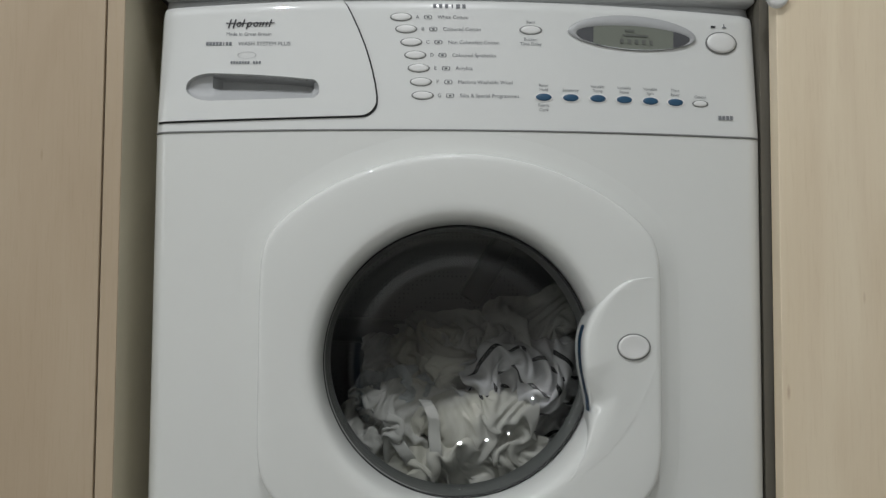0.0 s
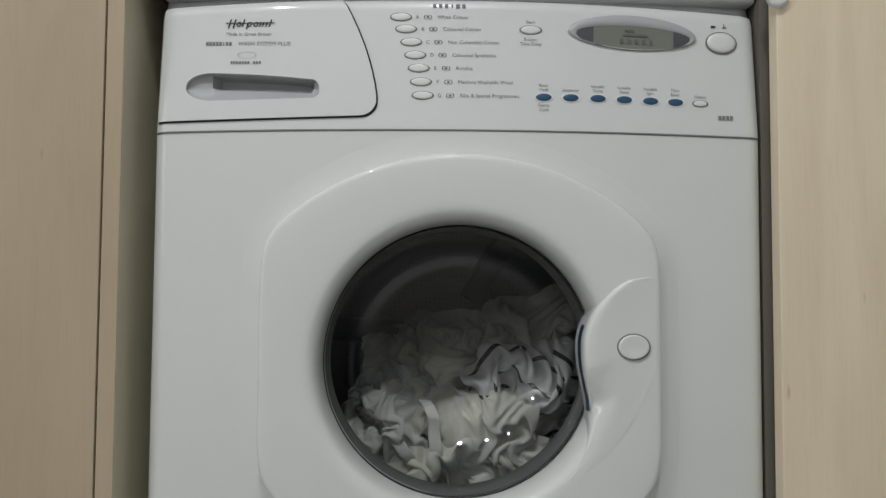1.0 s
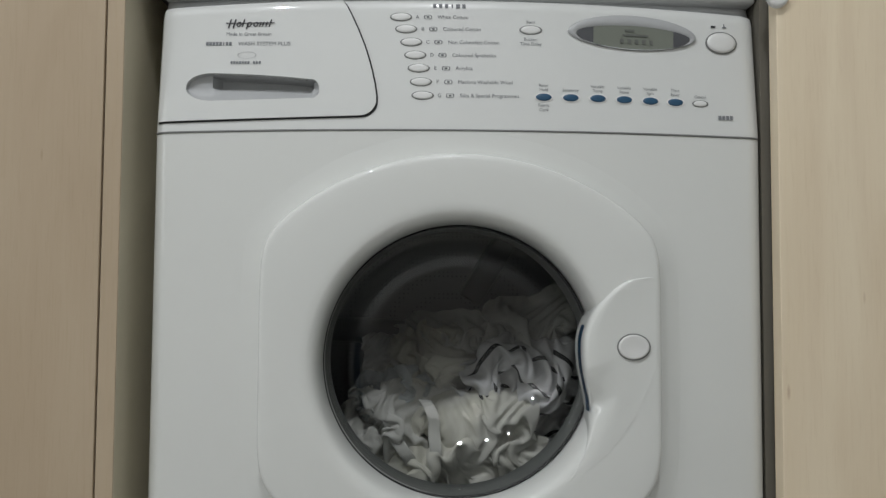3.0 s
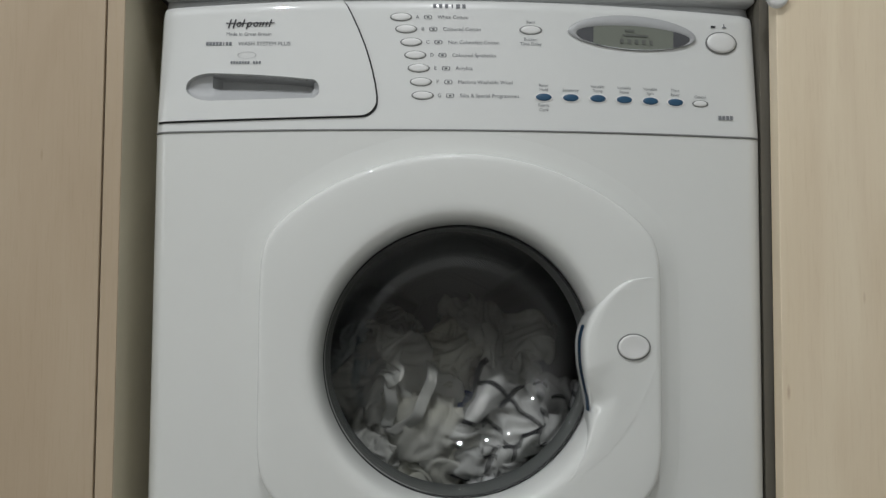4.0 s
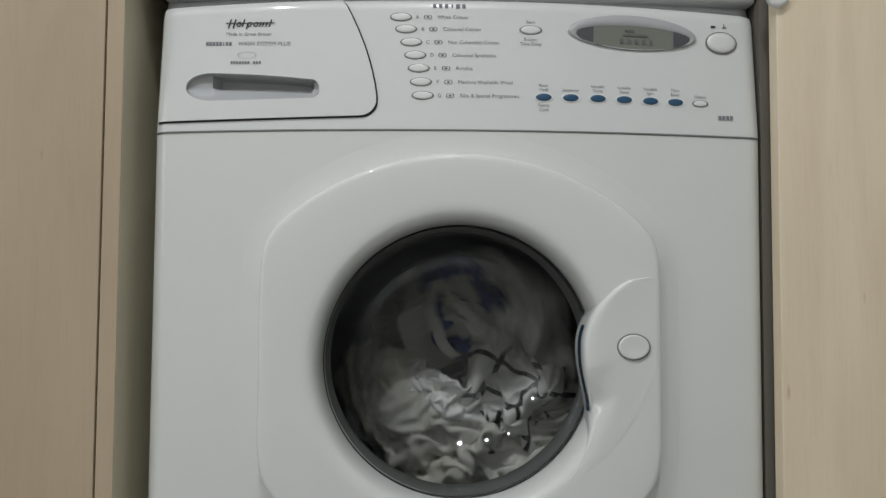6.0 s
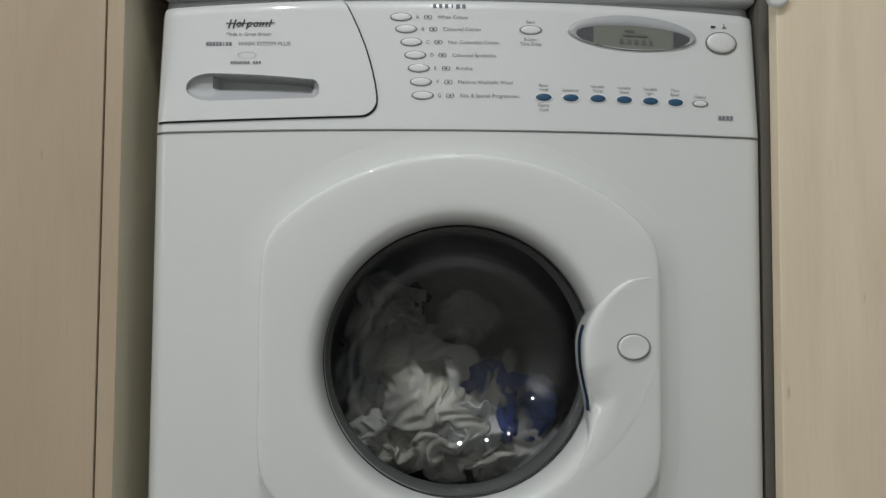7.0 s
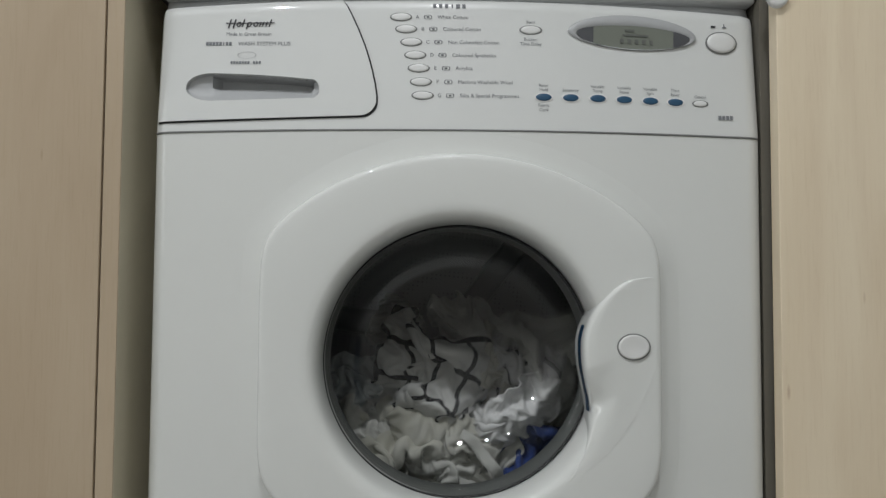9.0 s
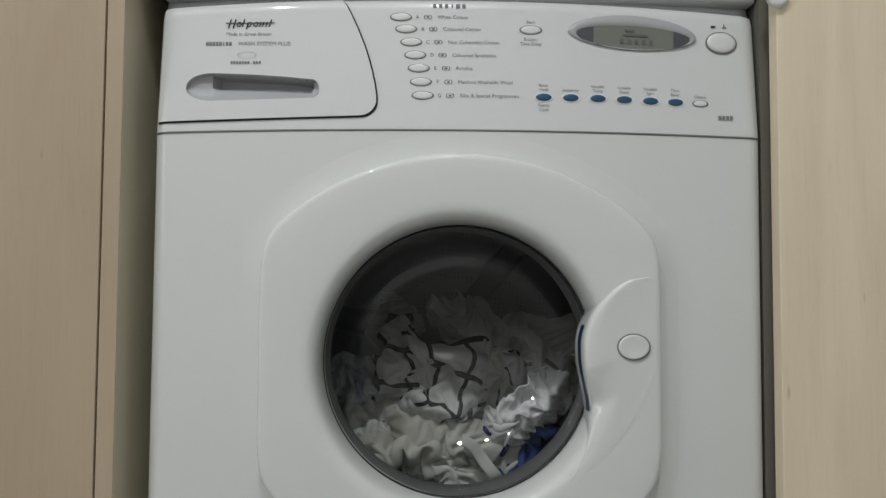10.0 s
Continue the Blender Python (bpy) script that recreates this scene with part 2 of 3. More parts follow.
def on_panel(u, z, out=0.0):
    """Pose on the fascia: x along it, y up it, z outward."""
    e = 0.002
    z -= 0.0015 * (1 - ((u - MID) / HALF) ** 2)
    tx = Vector((2 * e, panel_y(u + e, z) - panel_y(u - e, z), 0)).normalized()
    tz = Vector((0, LEAN, 1)).normalized()
    nrm = tx.cross(tz).normalized()
    up = nrm.cross(tx)
    p = Vector((u, panel_y(u, z), z)) + nrm * out
    return Matrix(((tx.x, up.x, nrm.x, p.x), (tx.y, up.y, nrm.y, p.y), (tx.z, up.z, nrm.z, p.z), (0, 0, 0, 1)))


def build_body():
    # cabinet with softly rounded front edges and a round opening
    us = columns_across(40)
    bm = columns(us, lambda u: 0.012, lambda u: panel_low(u) - 0.0020, lambda u, z: panel_y(u, 0.704) + 0.0008, 1, 0.55)
    body = part("body", bm, WHITE, machine, "white enamelled steel cabinet")
    tool = part("tool", loft([ring_of(0.150, -0.1, 96, CX, CZ), ring_of(0.150, 0.2, 96, CX, CZ)], cap=(True, True)), WHITE)
    cut(body, tool)
    hollow = part("tool", box(MID - HALF + 0.004, MID + HALF - 0.004, 0.016, 0.54, 0.02, 0.698), DARK)
    cut(body, hollow)
    for p in body.data.polygons:
        p.use_smooth = True
    sharp(body, 40)
    for x in (-0.25, 0.25):
        for y in (0.06, 0.5):
            part("foot", loft([[(x + r * math.cos(a * math.pi / 8), y + r * math.sin(a * math.pi / 8), z) for a in range(16)] for r, z in ((0.02, 0), (0.02, 0.006), (0.009, 0.008), (0.009, 0.02))], cap=(True, True)), RUBBER, machine)
    # lid
    lid = box(MID - HALF - 0.0005, MID + HALF + 0.0005, 0.010, 0.56, 0.846, 0.866, 0.004, 3)
    part("lid", lid, RECESS, machine, "grey-white top lid")
    # body behind the fascia
    part("top_frame", box(MID - HALF + 0.003, MID + HALF - 0.003, 0.03, 0.55, 0.704, 0.845), WHITE, machine, smooth=False)


def columns(us, lo, hi, surf, rows=8, thick=0.003):
    """A plate over columns us between heights lo(u) and hi(u), bent to surf(u, z), with its rim folded back."""
    n = len(us)
    grid = [[(u, surf(u, z), z) for z in (lo(u) + (hi(u) - lo(u)) * k / rows for k in range(rows + 1))] for u in us]
    bm = bmesh.new()
    vs = [[bm.verts.new(p) for p in col] for col in grid]
    for a, b in zip(vs, vs[1:]):
        for k in range(rows):
            bm.faces.new((a[k], b[k], b[k + 1], a[k + 1]))
    loop = [vs[i][0] for i in range(n)] + [vs[-1][k] for k in range(1, rows + 1)] + [vs[i][rows] for i in range(n - 2, -1, -1)] + [vs[0][k] for k in range(rows - 1, 0, -1)]
    back = [bm.verts.new(v.co + Vector((0, thick, 0))) for v in loop]
    for i in range(len(loop)):
        j = (i + 1) % len(loop)
        bm.faces.new((loop[j], loop[i], back[i], back[j]))
    bm.faces.new(back)
    bmesh.ops.recalc_face_normals(bm, faces=bm.faces)
    return bm


def spread(a, b, n, dense=0.0):
    return [a + (b - a) * (i / n) ** (1 - dense) for i in range(n + 1)]


def columns_across(k):
    """Columns over the machine's width, closer together at the rounded sides."""
    side = [0.016 * (1 - math.cos(math.pi / 2 * i / 8)) for i in range(8)]
    return [MID - HALF + s for s in side] + spread(MID - HALF + 0.016, MID + HALF - 0.016, k) + [MID + HALF - s for s in reversed(side)]


def drawer_edge(z):
    """The drawer's curved side: u at the height z."""
    zs, us = (0.724, 0.730, 0.740, 0.755, 0.7724, 0.79, 0.81, 0.83, 0.8434, 0.86), (-0.0855, -0.0826, -0.0823, -0.0845, -0.0885, -0.0938, -0.1015, -0.1108, -0.1180, -0.128)
    return float(np.interp(z, zs, us)) + 0.0014


def drawer_top(u, grow=0.0):
    zs = np.linspace(0.738, panel_top(u) - 0.0006, 60)
    if u < drawer_edge(zs[-1]) + grow:
        return float(zs[-1])
    return float(np.interp(-u, [-drawer_edge(z) - grow for z in zs], zs))


def drawer_low(u, grow=0.0):
    base = 0.7160 + 0.0060 * (u + 0.2955) / 0.2 - grow
    r = 0.016
    d = u - (-0.0809 + grow - r)
    return base + (r - math.sqrt(max(0.0, r * r - d * d)) if d > 0 else 0.0)


def lettering(body, size, u, z, material, align="CENTER", parent=None, out=0.0005):
    """Printed words that follow the curve of the panel."""
    cu = bpy.data.curves.new("lettering", "FONT")
    cu.body, cu.size, cu.align_x, cu.align_y, cu.resolution_u = body, size, align, "CENTER", 3
    ob = new("lettering_source", cu)
    me = bpy.data.meshes.new_from_object(ob.evaluated_get(bpy.context.evaluated_depsgraph_get()))
    bpy.data.objects.remove(ob)
    for v in me.vertices:
        v.co = on_panel(u + v.co.x, z + v.co.y, out).translation
    me.materials.clear()
    me.materials.append(material)
    t = new("lettering", me)
    t.parent = parent
    return t


def bar(u, z, w, h, material, parent, out=0.0005, name="printed_bar"):
    return part(name, box(-w / 2, w / 2, -h / 2, h / 2, 0, 0.0003), material, parent, smooth=False, m=on_panel(u, z, out))


def build_fascia():
    us = columns_across(44)
    fascia = part("control_panel", columns(us, panel_low, panel_top, panel_y, 70, 0.026), PANEL, machine, "white plastic control panel with oval buttons")
    # upper strip, leaning further back
    top = columns(us, lambda u: panel_top(u) + 0.0012, lambda u: 0.862, lambda u, z: panel_y(u, 0.80) + 0.0125 + (z - 0.838) * 0.35, 3, 0.02)
    part("top_strip", top, RECESS, machine, "grey strip over the control panel")
    strip = bpy.data.objects["top_strip"]
    part("printed_bar", box(0.246, 0.276, panel_y(0.26, 0.80) + 0.0125 - 0.0004 + 0.004, panel_y(0.26, 0.80) + 0.0125 + 0.004, 0.8462, 0.8478), INK, strip, smooth=False)
    # drawer: dark gap, front, grip
    H0, H1 = -0.2693, -0.1372

    def grip_half(s):
        e = max(0.0, 1 - s / 0.20, (s - 0.95) / 0.05)
        return math.sqrt(max(0.0004, 1 - e * e))

    def grip_lo(u):
        s = (u - H0) / (H1 - H0)
        lo, hi = 0.7362 + 0.0035 * s, 0.7640 - 0.0075 * s * s
        return (lo + hi) / 2 - (hi - lo) / 2 * grip_half(s)

    def grip_hi(u):
        s = (u - H0) / (H1 - H0)
        lo, hi = 0.7362 + 0.0035 * s, 0.7640 - 0.0075 * s * s
        return (lo + hi) / 2 + (hi - lo) / 2 * grip_half(s)

    def depth(u):
        s = (u - H0) / (H1 - H0)
        return 0.0012 + 0.0022 * min(1.0, s / 0.2) * (1 if s < 0.95 else max(0.0, (1 - s) / 0.05)) + 0.015 * (max(0.0, min(1, (s - 0.19) / 0.03)) * max(0.0, min(1, (0.955 - s) / 0.02)))
    gus = [(H0 + H1) / 2 - (H1 - H0) / 2 * math.cos(math.pi * k / 56) for k in range(57)]
    hole = loft([[(u, panel_y(u, z) - 0.02 if k < 2 else panel_y(u, z) + 0.035, z) for k, z in enumerate((grip_lo(u), grip_hi(u), grip_hi(u), grip_lo(u)))] for u in gus], cap=(True, True))
    tool = part("tool", hole, DARK)
    drawer = new("detergent_drawer")
    drawer.parent = machine
    drawer["label"] = "white detergent drawer front with a curved side"
    dus = spread(-0.2962, -0.125, 34) + [-0.125 + (0.0439) * math.sin(i / 16 * math.pi / 2) for i in range(1, 17)]
    gap = part("gap", columns([u for u in spread(-0.2970, -0.125, 34)] + [-0.125 + 0.0456 * math.sin(i / 16 * math.pi / 2) for i in range(1, 17)],
                              lambda u: drawer_low(u, 0.0017), lambda u: max(drawer_top(u, 0.0017), drawer_low(u, 0.0017) + 0.0005), lambda u, z: panel_y(u, z) - 0.0007, 8, 0.0015), DARK, drawer, "dark gap round the drawer")
    face = part("drawer_front", columns(dus, drawer_low, lambda u: max(drawer_top(u), drawer_low(u) + 0.0004), lambda u, z: panel_y(u, z) - 0.0026, 60, 0.0024), PANEL, drawer)
    for ob in (gap, face, fascia):
        tl = tool.copy()
        scene.collection.objects.link(tl)
        cut(ob, tl)
        for p in ob.data.polygons:
            p.use_smooth = True
        sharp(ob, 30)
    bpy.data.objects.remove(tool)

    def section(u):
        lo, hi, d = grip_lo(u), grip_hi(u), depth(u)
        h = hi - lo
        y = panel_y(u, (lo + hi) / 2)
        f = min(d, 0.003 + 0.010 * max(0.0, min(1.0, (d - 0.010) / 0.016)))
        return [(u, y - 0.0030, lo - 0.0006), (u, y - 0.0034, lo - 0.0002), (u, y - 0.0014, lo + 0.0012), (u, y + f * 0.6, lo + 0.34 * h), (u, y + f, lo + 0.52 * h), (u, y + d, lo + 0.56 * h), (u, y + d, hi - 0.10 * h), (u, y + d * 0.9, hi - 0.0008), (u, y - 0.0022, hi + 0.0002), (u, y - 0.0031, hi + 0.0008)]
    sharp(part("grip", loft([section(u) for u in gus], closed=False), RECESS, drawer, "hollow grey finger grip"), 35)
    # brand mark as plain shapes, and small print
    def stroke(du, dz, w, h):
        bm = box(-w / 2, w / 2, -h / 2, h / 2, 0, 0.0003)
        for v in bm.verts:
            v.co.x += 0.28 * v.co.y
        part("mark", bm, INKDARK, drawer, smooth=False, m=on_panel(-0.2078 + du, 0.8165 + dz, 0.0031))

    def loop(du, dz, a, b):
        bm = loft([[(a * k * math.cos(i * math.pi / 12) + 0.28 * b * k * math.sin(i * math.pi / 12), b * k * math.sin(i * math.pi / 12), 0.0002) for i in range(24)] for k in (1.0, 0.55)])
        part("mark", bm, INKDARK, drawer, smooth=False, m=on_panel(-0.2078 + du, 0.8165 + dz, 0.0031))
    for du, dz, w, h in ((-0.0205, 0.0, 0.0014, 0.0092), (-0.0158, 0.0, 0.0014, 0.0092), (-0.0068, 0.0008, 0.0012, 0.0080), (-0.0028, -0.0022, 0.0012, 0.0070), (0.0102, -0.0004, 0.0012, 0.0050), (0.0130, -0.0004, 0.0012, 0.0050), (0.0165, -0.0004, 0.0012, 0.0050), (0.0202, 0.0008, 0.0012, 0.0078)):
        stroke(du, dz, w, h)
    for du in (-0.0112, -0.0008, 0.0058):
        loop(du, -0.0006, 0.0025, 0.0027)
    bar(-0.2078, 0.8172, 0.049, 0.0009, INKDARK, drawer, 0.0033, "mark")
    lettering("Made in Great Britain", 0.0052, -0.2088, 0.8057, INK, parent=drawer, out=0.0030)
    for k, w in enumerate((0.0026, 0.0027, 0.0026, 0.0026, 0.0026, 0.0010, 0.0025, 0.0024)):
        bar(-0.2500 + 0.0033 * k, 0.7957, w, 0.0036, INK, drawer, 0.0030)
    lettering("WASH SYSTEM PLUS", 0.0058, -0.1930, 0.7957, INK, parent=drawer, out=0.0030)
    ov = part("emblem", loft([[((0.0095 * s) * math.cos(a * math.pi / 16), 0.0036 * s * math.sin(a * math.pi / 16), 0) for a in range(32)] for s in (1.0, 0.92)]), RECESS, drawer)
    ov.matrix_basis = on_panel(-0.2098, 0.7839, 0.0031)
    for k in range(11):
        if k != 7:
            bar(-0.2248 + 0.0028 * k, 0.7762, 0.0020, 0.0026, INK, drawer, 0.0030)
    for k in range(6):
        bar(-0.024 + 0.0058 * k, 0.8375, (0.0034, 0.0030, 0.0034, 0.0011, 0.0040, 0.0034)[k], 0.0042, INK, fascia)

    # programme buttons
    ring_steps = [(1.0, 0.0), (1.0, 0.0003), (0.95, 0.0004)]
    cap_steps = [(0.88, 0.0), (0.88, 0.0005), (0.82, 0.0009), (0.6, 0.0012), (0.25, 0.0013)]

    def button(name, u, z, a, b, rim, top, label, thin=0.90):
        """An oval push button in its rim."""
        base = part(name, oval_stack(a, b, ring_steps), rim, fascia, label, m=on_panel(u, z, 0.0002))
        part("cap", oval_stack(a * thin / 0.88, b * thin / 0.88, cap_steps), top, base)
        sharp(base, 40)
        return base

    rows = [(-0.0578, 0.8256, "A", "White Cotton"), (-0.0525, 0.8131, "B", "Coloured Cotton"), (-0.0473, 0.7994, "C", "Non Colourfast Cotton"), (-0.0432, 0.7859, "D", "Coloured Synthetics"),
            (-0.0397, 0.7724, "E", "Acrylics"), (-0.0374, 0.7583, "F", "Machine Washable Wool"), (-0.0356, 0.7444, "G", "Silks & Special Programmes")]
    for u, z, letter, words in rows:
        button("programme_button", u, z, 0.0111, 0.0045, GREYRIM, BUTTON, "white oval programme button", 0.87)
        k = 0.0165
        lettering(letter, 0.0052, u + k, z, INK, parent=fascia)
        part("symbol", loft([[(0.0040 * s * math.copysign(abs(math.cos(a * math.pi / 12)) ** 0.5, math.cos(a * math.pi / 12)), 0.0021 * s * math.copysign(abs(math.sin(a * math.pi / 12)) ** 0.5, math.sin(a * math.pi / 12)), 0) for a in range(24)] for s in (1.0, 0.8)]), INK, fascia, m=on_panel(u + k + 0.0105, z, 0.0006))
        bar(u + k + 0.0105, z, 0.0026, 0.0014, INK, fascia, 0.0006, "symbol")
        lettering(words, 0.0053, u + k + 0.020, z, INK, "LEFT", fascia)
    button("start_button", 0.0719, 0.8135, 0.0115, 0.0049, GREYRIM, BUTTON, "white oval start button", 0.86)
    lettering("Start", 0.0046, 0.0719, 0.8218, INK, parent=fascia)
    lettering("Buzzer/", 0.0046, 0.0719, 0.8035, INK, parent=fascia)
    lettering("Time Delay", 0.0046, 0.0719, 0.7988, INK, parent=fascia)
    opts = [(0.0838, 0.7439, "Rinse", "Hold"), (0.1108, 0.7437, "", "Economy"), (0.1379, 0.7434, "Variable", "Temp"), (0.1644, 0.7425, "Variable", "Rinse"), (0.1909, 0.7416, "Variable", "Spin"), (0.2163, 0.7407, "Time", "Saver")]
    for u, z, a, b in opts:
        button("option_button", u, z, 0.0097, 0.0047, BUTTON, BLUEBTN, "blue oval option button in a white rim", 0.80)
        if a:
            lettering(a, 0.0043, u, z + 0.0122, INK, parent=fascia)
        lettering(b, 0.0043, u, z + 0.0077, INK, parent=fascia)
    lettering("Fabric", 0.0046, 0.0838, 0.7357, INK, parent=fascia)
    lettering("Care", 0.0046, 0.0838, 0.7311, INK, parent=fascia)
    button("cancel_button", 0.2417, 0.7398, 0.0084, 0.0037, GREYRIM, BUTTON, "small white oval cancel button", 0.82)
    lettering("Cancel", 0.0043, 0.2417, 0.7468, INK, parent=fascia)
    for k in range(4):
        bar(0.2612 + 0.0040 * k, 0.7255, 0.0031, 0.0042, INK, fascia)
    # on-off button with its two marks
    b0 = part("power_button", oval_stack(0.0164, 0.0118, [(1, 0), (1, 0.001), (0.95, 0.0012)]), GREYRIM, fascia, "large white oval power button", m=on_panel(0.2666, 0.804, 0.0002))
    part("cap", oval_stack(0.0152, 0.0108, [(1, 0), (1, 0.0010), (0.94, 0.0020), (0.75, 0.0027), (0.4, 0.0031), (0.1, 0.0032)]), BUTTON, b0)
    bar(0.259, 0.8212, 0.0048, 0.0018, INKDARK, fascia, 0.0006, "symbol")
    bar(0.2705, 0.8207, 0.0040, 0.0014, INK, fascia, 0.0006, "symbol")
    bar(0.2705, 0.8226, 0.0010, 0.0034, INK, fascia, 0.0006, "symbol")
    # display: an eye-shaped window in a sloping hood
    n = 48

    def eye(a, up, dn, h, cx=0.0, cz=0.0):
        return [(cx + a * math.cos(2 * math.pi * i / n), cz + (up if math.sin(2 * math.pi * i / n) > 0 else dn) * math.copysign(abs(math.sin(2 * math.pi * i / n)) ** 1.1, math.sin(2 * math.pi * i / n)), h) for i in range(n)]
    hood = part("display_hood", loft([eye(0.0655, 0.0205, 0.0165, 0.0003, -0.001), eye(0.0640, 0.0192, 0.0160, 0.0022, 0, 0), eye(0.0590, 0.0108, 0.0158, 0.0009, 0, -0.0012), eye(0.0582, 0.0102, 0.0152, 0.0004, 0, -0.0012)]), RECESS, fascia, "pale grey eye-shaped hood round the display", m=on_panel(0.1757, 0.8105, 0.0) @ pose(0, 0, 0, 0, 0, -2.2))
    win = part("display", loft([eye(0.0583, 0.0104, 0.0153, 0.0006), eye(0.02, 0.003, 0.005, 0.0007)], cap=(False, True)), LCD, fascia, "dim grey-green liquid crystal display", m=on_panel(0.1757, 0.8093, 0.0003) @ pose(0, 0, 0, 0, 0, -2.2))
    for s in (-1, 1):
        seg = [(0.041 + 0.0165 * k / 8, 0.0102 * max(0.0, 1 - ((0.041 + 0.0165 * k / 8) / 0.0583) ** 2) ** 0.55, 0.0152 * max(0.0, 1 - ((0.041 + 0.0165 * k / 8) / 0.0583) ** 2) ** 0.55) for k in range(9)]
        bm = loft([[(s * x, u1, 0.0011), (s * x, -d1, 0.0011)] for x, u1, d1 in seg], closed=False)
        part("display_end", bm, LCDEND, win, m=Matrix())
    for w, du, dz in ((0.010, -0.004, 0.005), (0.026, 0.002, 0.0002)):
        part("display_line", box(du - w / 2, du + w / 2, dz - 0.0012, dz + 0.0012, 0.0012, 0.0014), LCDINK, win, smooth=False)
    for k in range(5):
        du = -0.012 + k * 0.0075
        part("display_digit", box(du - 0.0018, du + 0.0018, -0.0088, -0.0042, 0.0012, 0.0014), LCDINK, win, smooth=False)
    # grey strip, set proud, painting in the shade of the joint under the fascia
    part("seam_shade", columns(us, lambda u: panel_low(u) - 0.0018, lambda u: panel_low(u) - 0.0002, lambda u, z: panel_y(u, z) - 0.0002, 1, 0.01), GREYRIM, machine)


def soft_min(a, b, p=16):
    return (a ** -p + b ** -p) ** (-1 / p)


def door_out(th, half=0.1932, rise=0.2, shoulder=0.115):
    """Distance from the axis to the door's arched outline at the angle th."""
    c, s = abs(math.cos(th)), abs(math.sin(th))
    sag = rise - shoulder
    R = (half ** 2 + sag ** 2) / (2 * sag)
    k = rise - R
    arc = k * s + math.sqrt(max(0.0, R * R - k * k * c * c))
    return soft_min(half / max(c, 1e-6), arc, 26)


def build_door():
    n = 192
    th = [2 * math.pi * i / n for i in range(n)]
    dx = CX + 0.0018

    GZ = CZ - 0.0026            # the glass sits a little below the middle of the arch

    def ring(fr, y, low=0.0):
        return [(dx + fr(t) * math.cos(t), y, CZ + (GZ - CZ) * low + fr(t) * math.sin(t)) for t in th]
    # swelling of the cabinet round the door
    sur = [[(x, y + panel_y(x, 0.704) + 0.0008, z) for x, y, z in ring(lambda t, a=a: door_out(t) + a, y)] for a, y in ((0.026, 0.0003), (0.020, -0.0001), (0.011, -0.0005), (0.005, -0.0010), (0.0015, -0.0015), (-0.004, -0.0018))]
    part("door_surround", loft(sur), WHITE, machine)
    door = new("door")
    door.parent = machine
    door.location = (0, -0.005, 0)
    door["label"] = "white arched porthole door, closed, with a round glass"
    RI = 0.1352

    def mixr(k, a=0.0):
        return lambda t: (1 - k) * (RI + 0.034) + k * door_out(t) + a
    prof = [(lambda t: door_out(t) - 0.004, 0.004), (lambda t: door_out(t), -0.0035), (lambda t: door_out(t) - 0.0003, -0.0088), (lambda t: door_out(t) - 0.0011, -0.0110), (lambda t: door_out(t) - 0.0024, -0.0125), (lambda t: door_out(t) - 0.0042, -0.0134),
            (lambda t: door_out(t) - 0.0070, -0.0139), (mixr(0.5), -0.0142), (mixr(0.12), -0.0140)]
    for a, y in ((0.020, -0.0141), (0.0130, -0.0135), (0.0085, -0.0117), (0.0053, -0.0080), (0.0031, -0.0024), (0.0018, 0.0045), (0.0008, 0.0118), (0.0, 0.019), (-0.0006, 0.026)):
        prof.append((lambda t, a=a: RI + a, y))
    prof = [(f, y - 0.004) for f, y in prof[:-2]] + prof[-2:]
    part("door_frame", loft([ring(f, y, max(0.0, min(1.0, (k - 6) / 2.5))) for k, (f, y) in enumerate(prof)]), WHITE, door, "white moulded door frame, hollowed towards the glass")
    # dark lip and rubber seal
    gx = [ring_of(r, y, 128, CX, GZ) for r, y in ((0.1358, 0.0185), (0.1346, 0.0172), (0.1334, 0.0176), (0.1330, 0.020))]
    part("lip", loft(gx), DARK, door, "thin black lip round the glass")
    gs = [ring_of(r, y, 128, CX, GZ) for r, y in ((0.1375, 0.0185), (0.1355, 0.0195), (0.1345, 0.024), (0.1330, 0.034), (0.1315, 0.044), (0.1310, 0.050), (0.1325, 0.056), (0.138, 0.072), (0.146, 0.092), (0.150, 0.108))]
    part("door_seal", loft(gs), RUBBER, machine, "dark grey ribbed rubber door seal")
    # glass bowl, sunk towards the drum
    R, rim_r = 0.155, 0.1315
    gl = [ring_of(0.1345, 0.0165, 128, CX, GZ)]
    for k in range(15):
        a = math.asin(rim_r / R) * (1 - k / 14.2)
        gl.append(ring_of(R * math.sin(a), 0.0135 + R * (math.cos(a) - math.sqrt(1 - (rim_r / R) ** 2)), 128, CX, GZ))
    bowl = loft(gl, cap=(False, True))
    if sum(f.normal.y * f.calc_area() for f in bowl.faces) > 0:
        bmesh.ops.reverse_faces(bowl, faces=bowl.faces)
    g = part("glass_bowl", bowl, GLASS, door, "clear bowl-shaped door glass")
    g.visible_shadow = False
    hollow = [(a, y - 0.004) for a, y in ((-0.0006, 0.030), (0.0, 0.023), (0.0014, 0.0125), (0.0018, 0.0045), (0.0031, -0.0024), (0.0053, -0.0080), (0.0085, -0.0117), (0.0130, -0.0135), (0.020, -0.0141), (0.04, -0.0142))]

    def door_y(x, z):
        """How far out the door's face lies there."""
        a = math.hypot(x - dx, z - CZ) - RI
        return float(np.interp(a, [h[0] for h in hollow], [h[1] for h in hollow]))
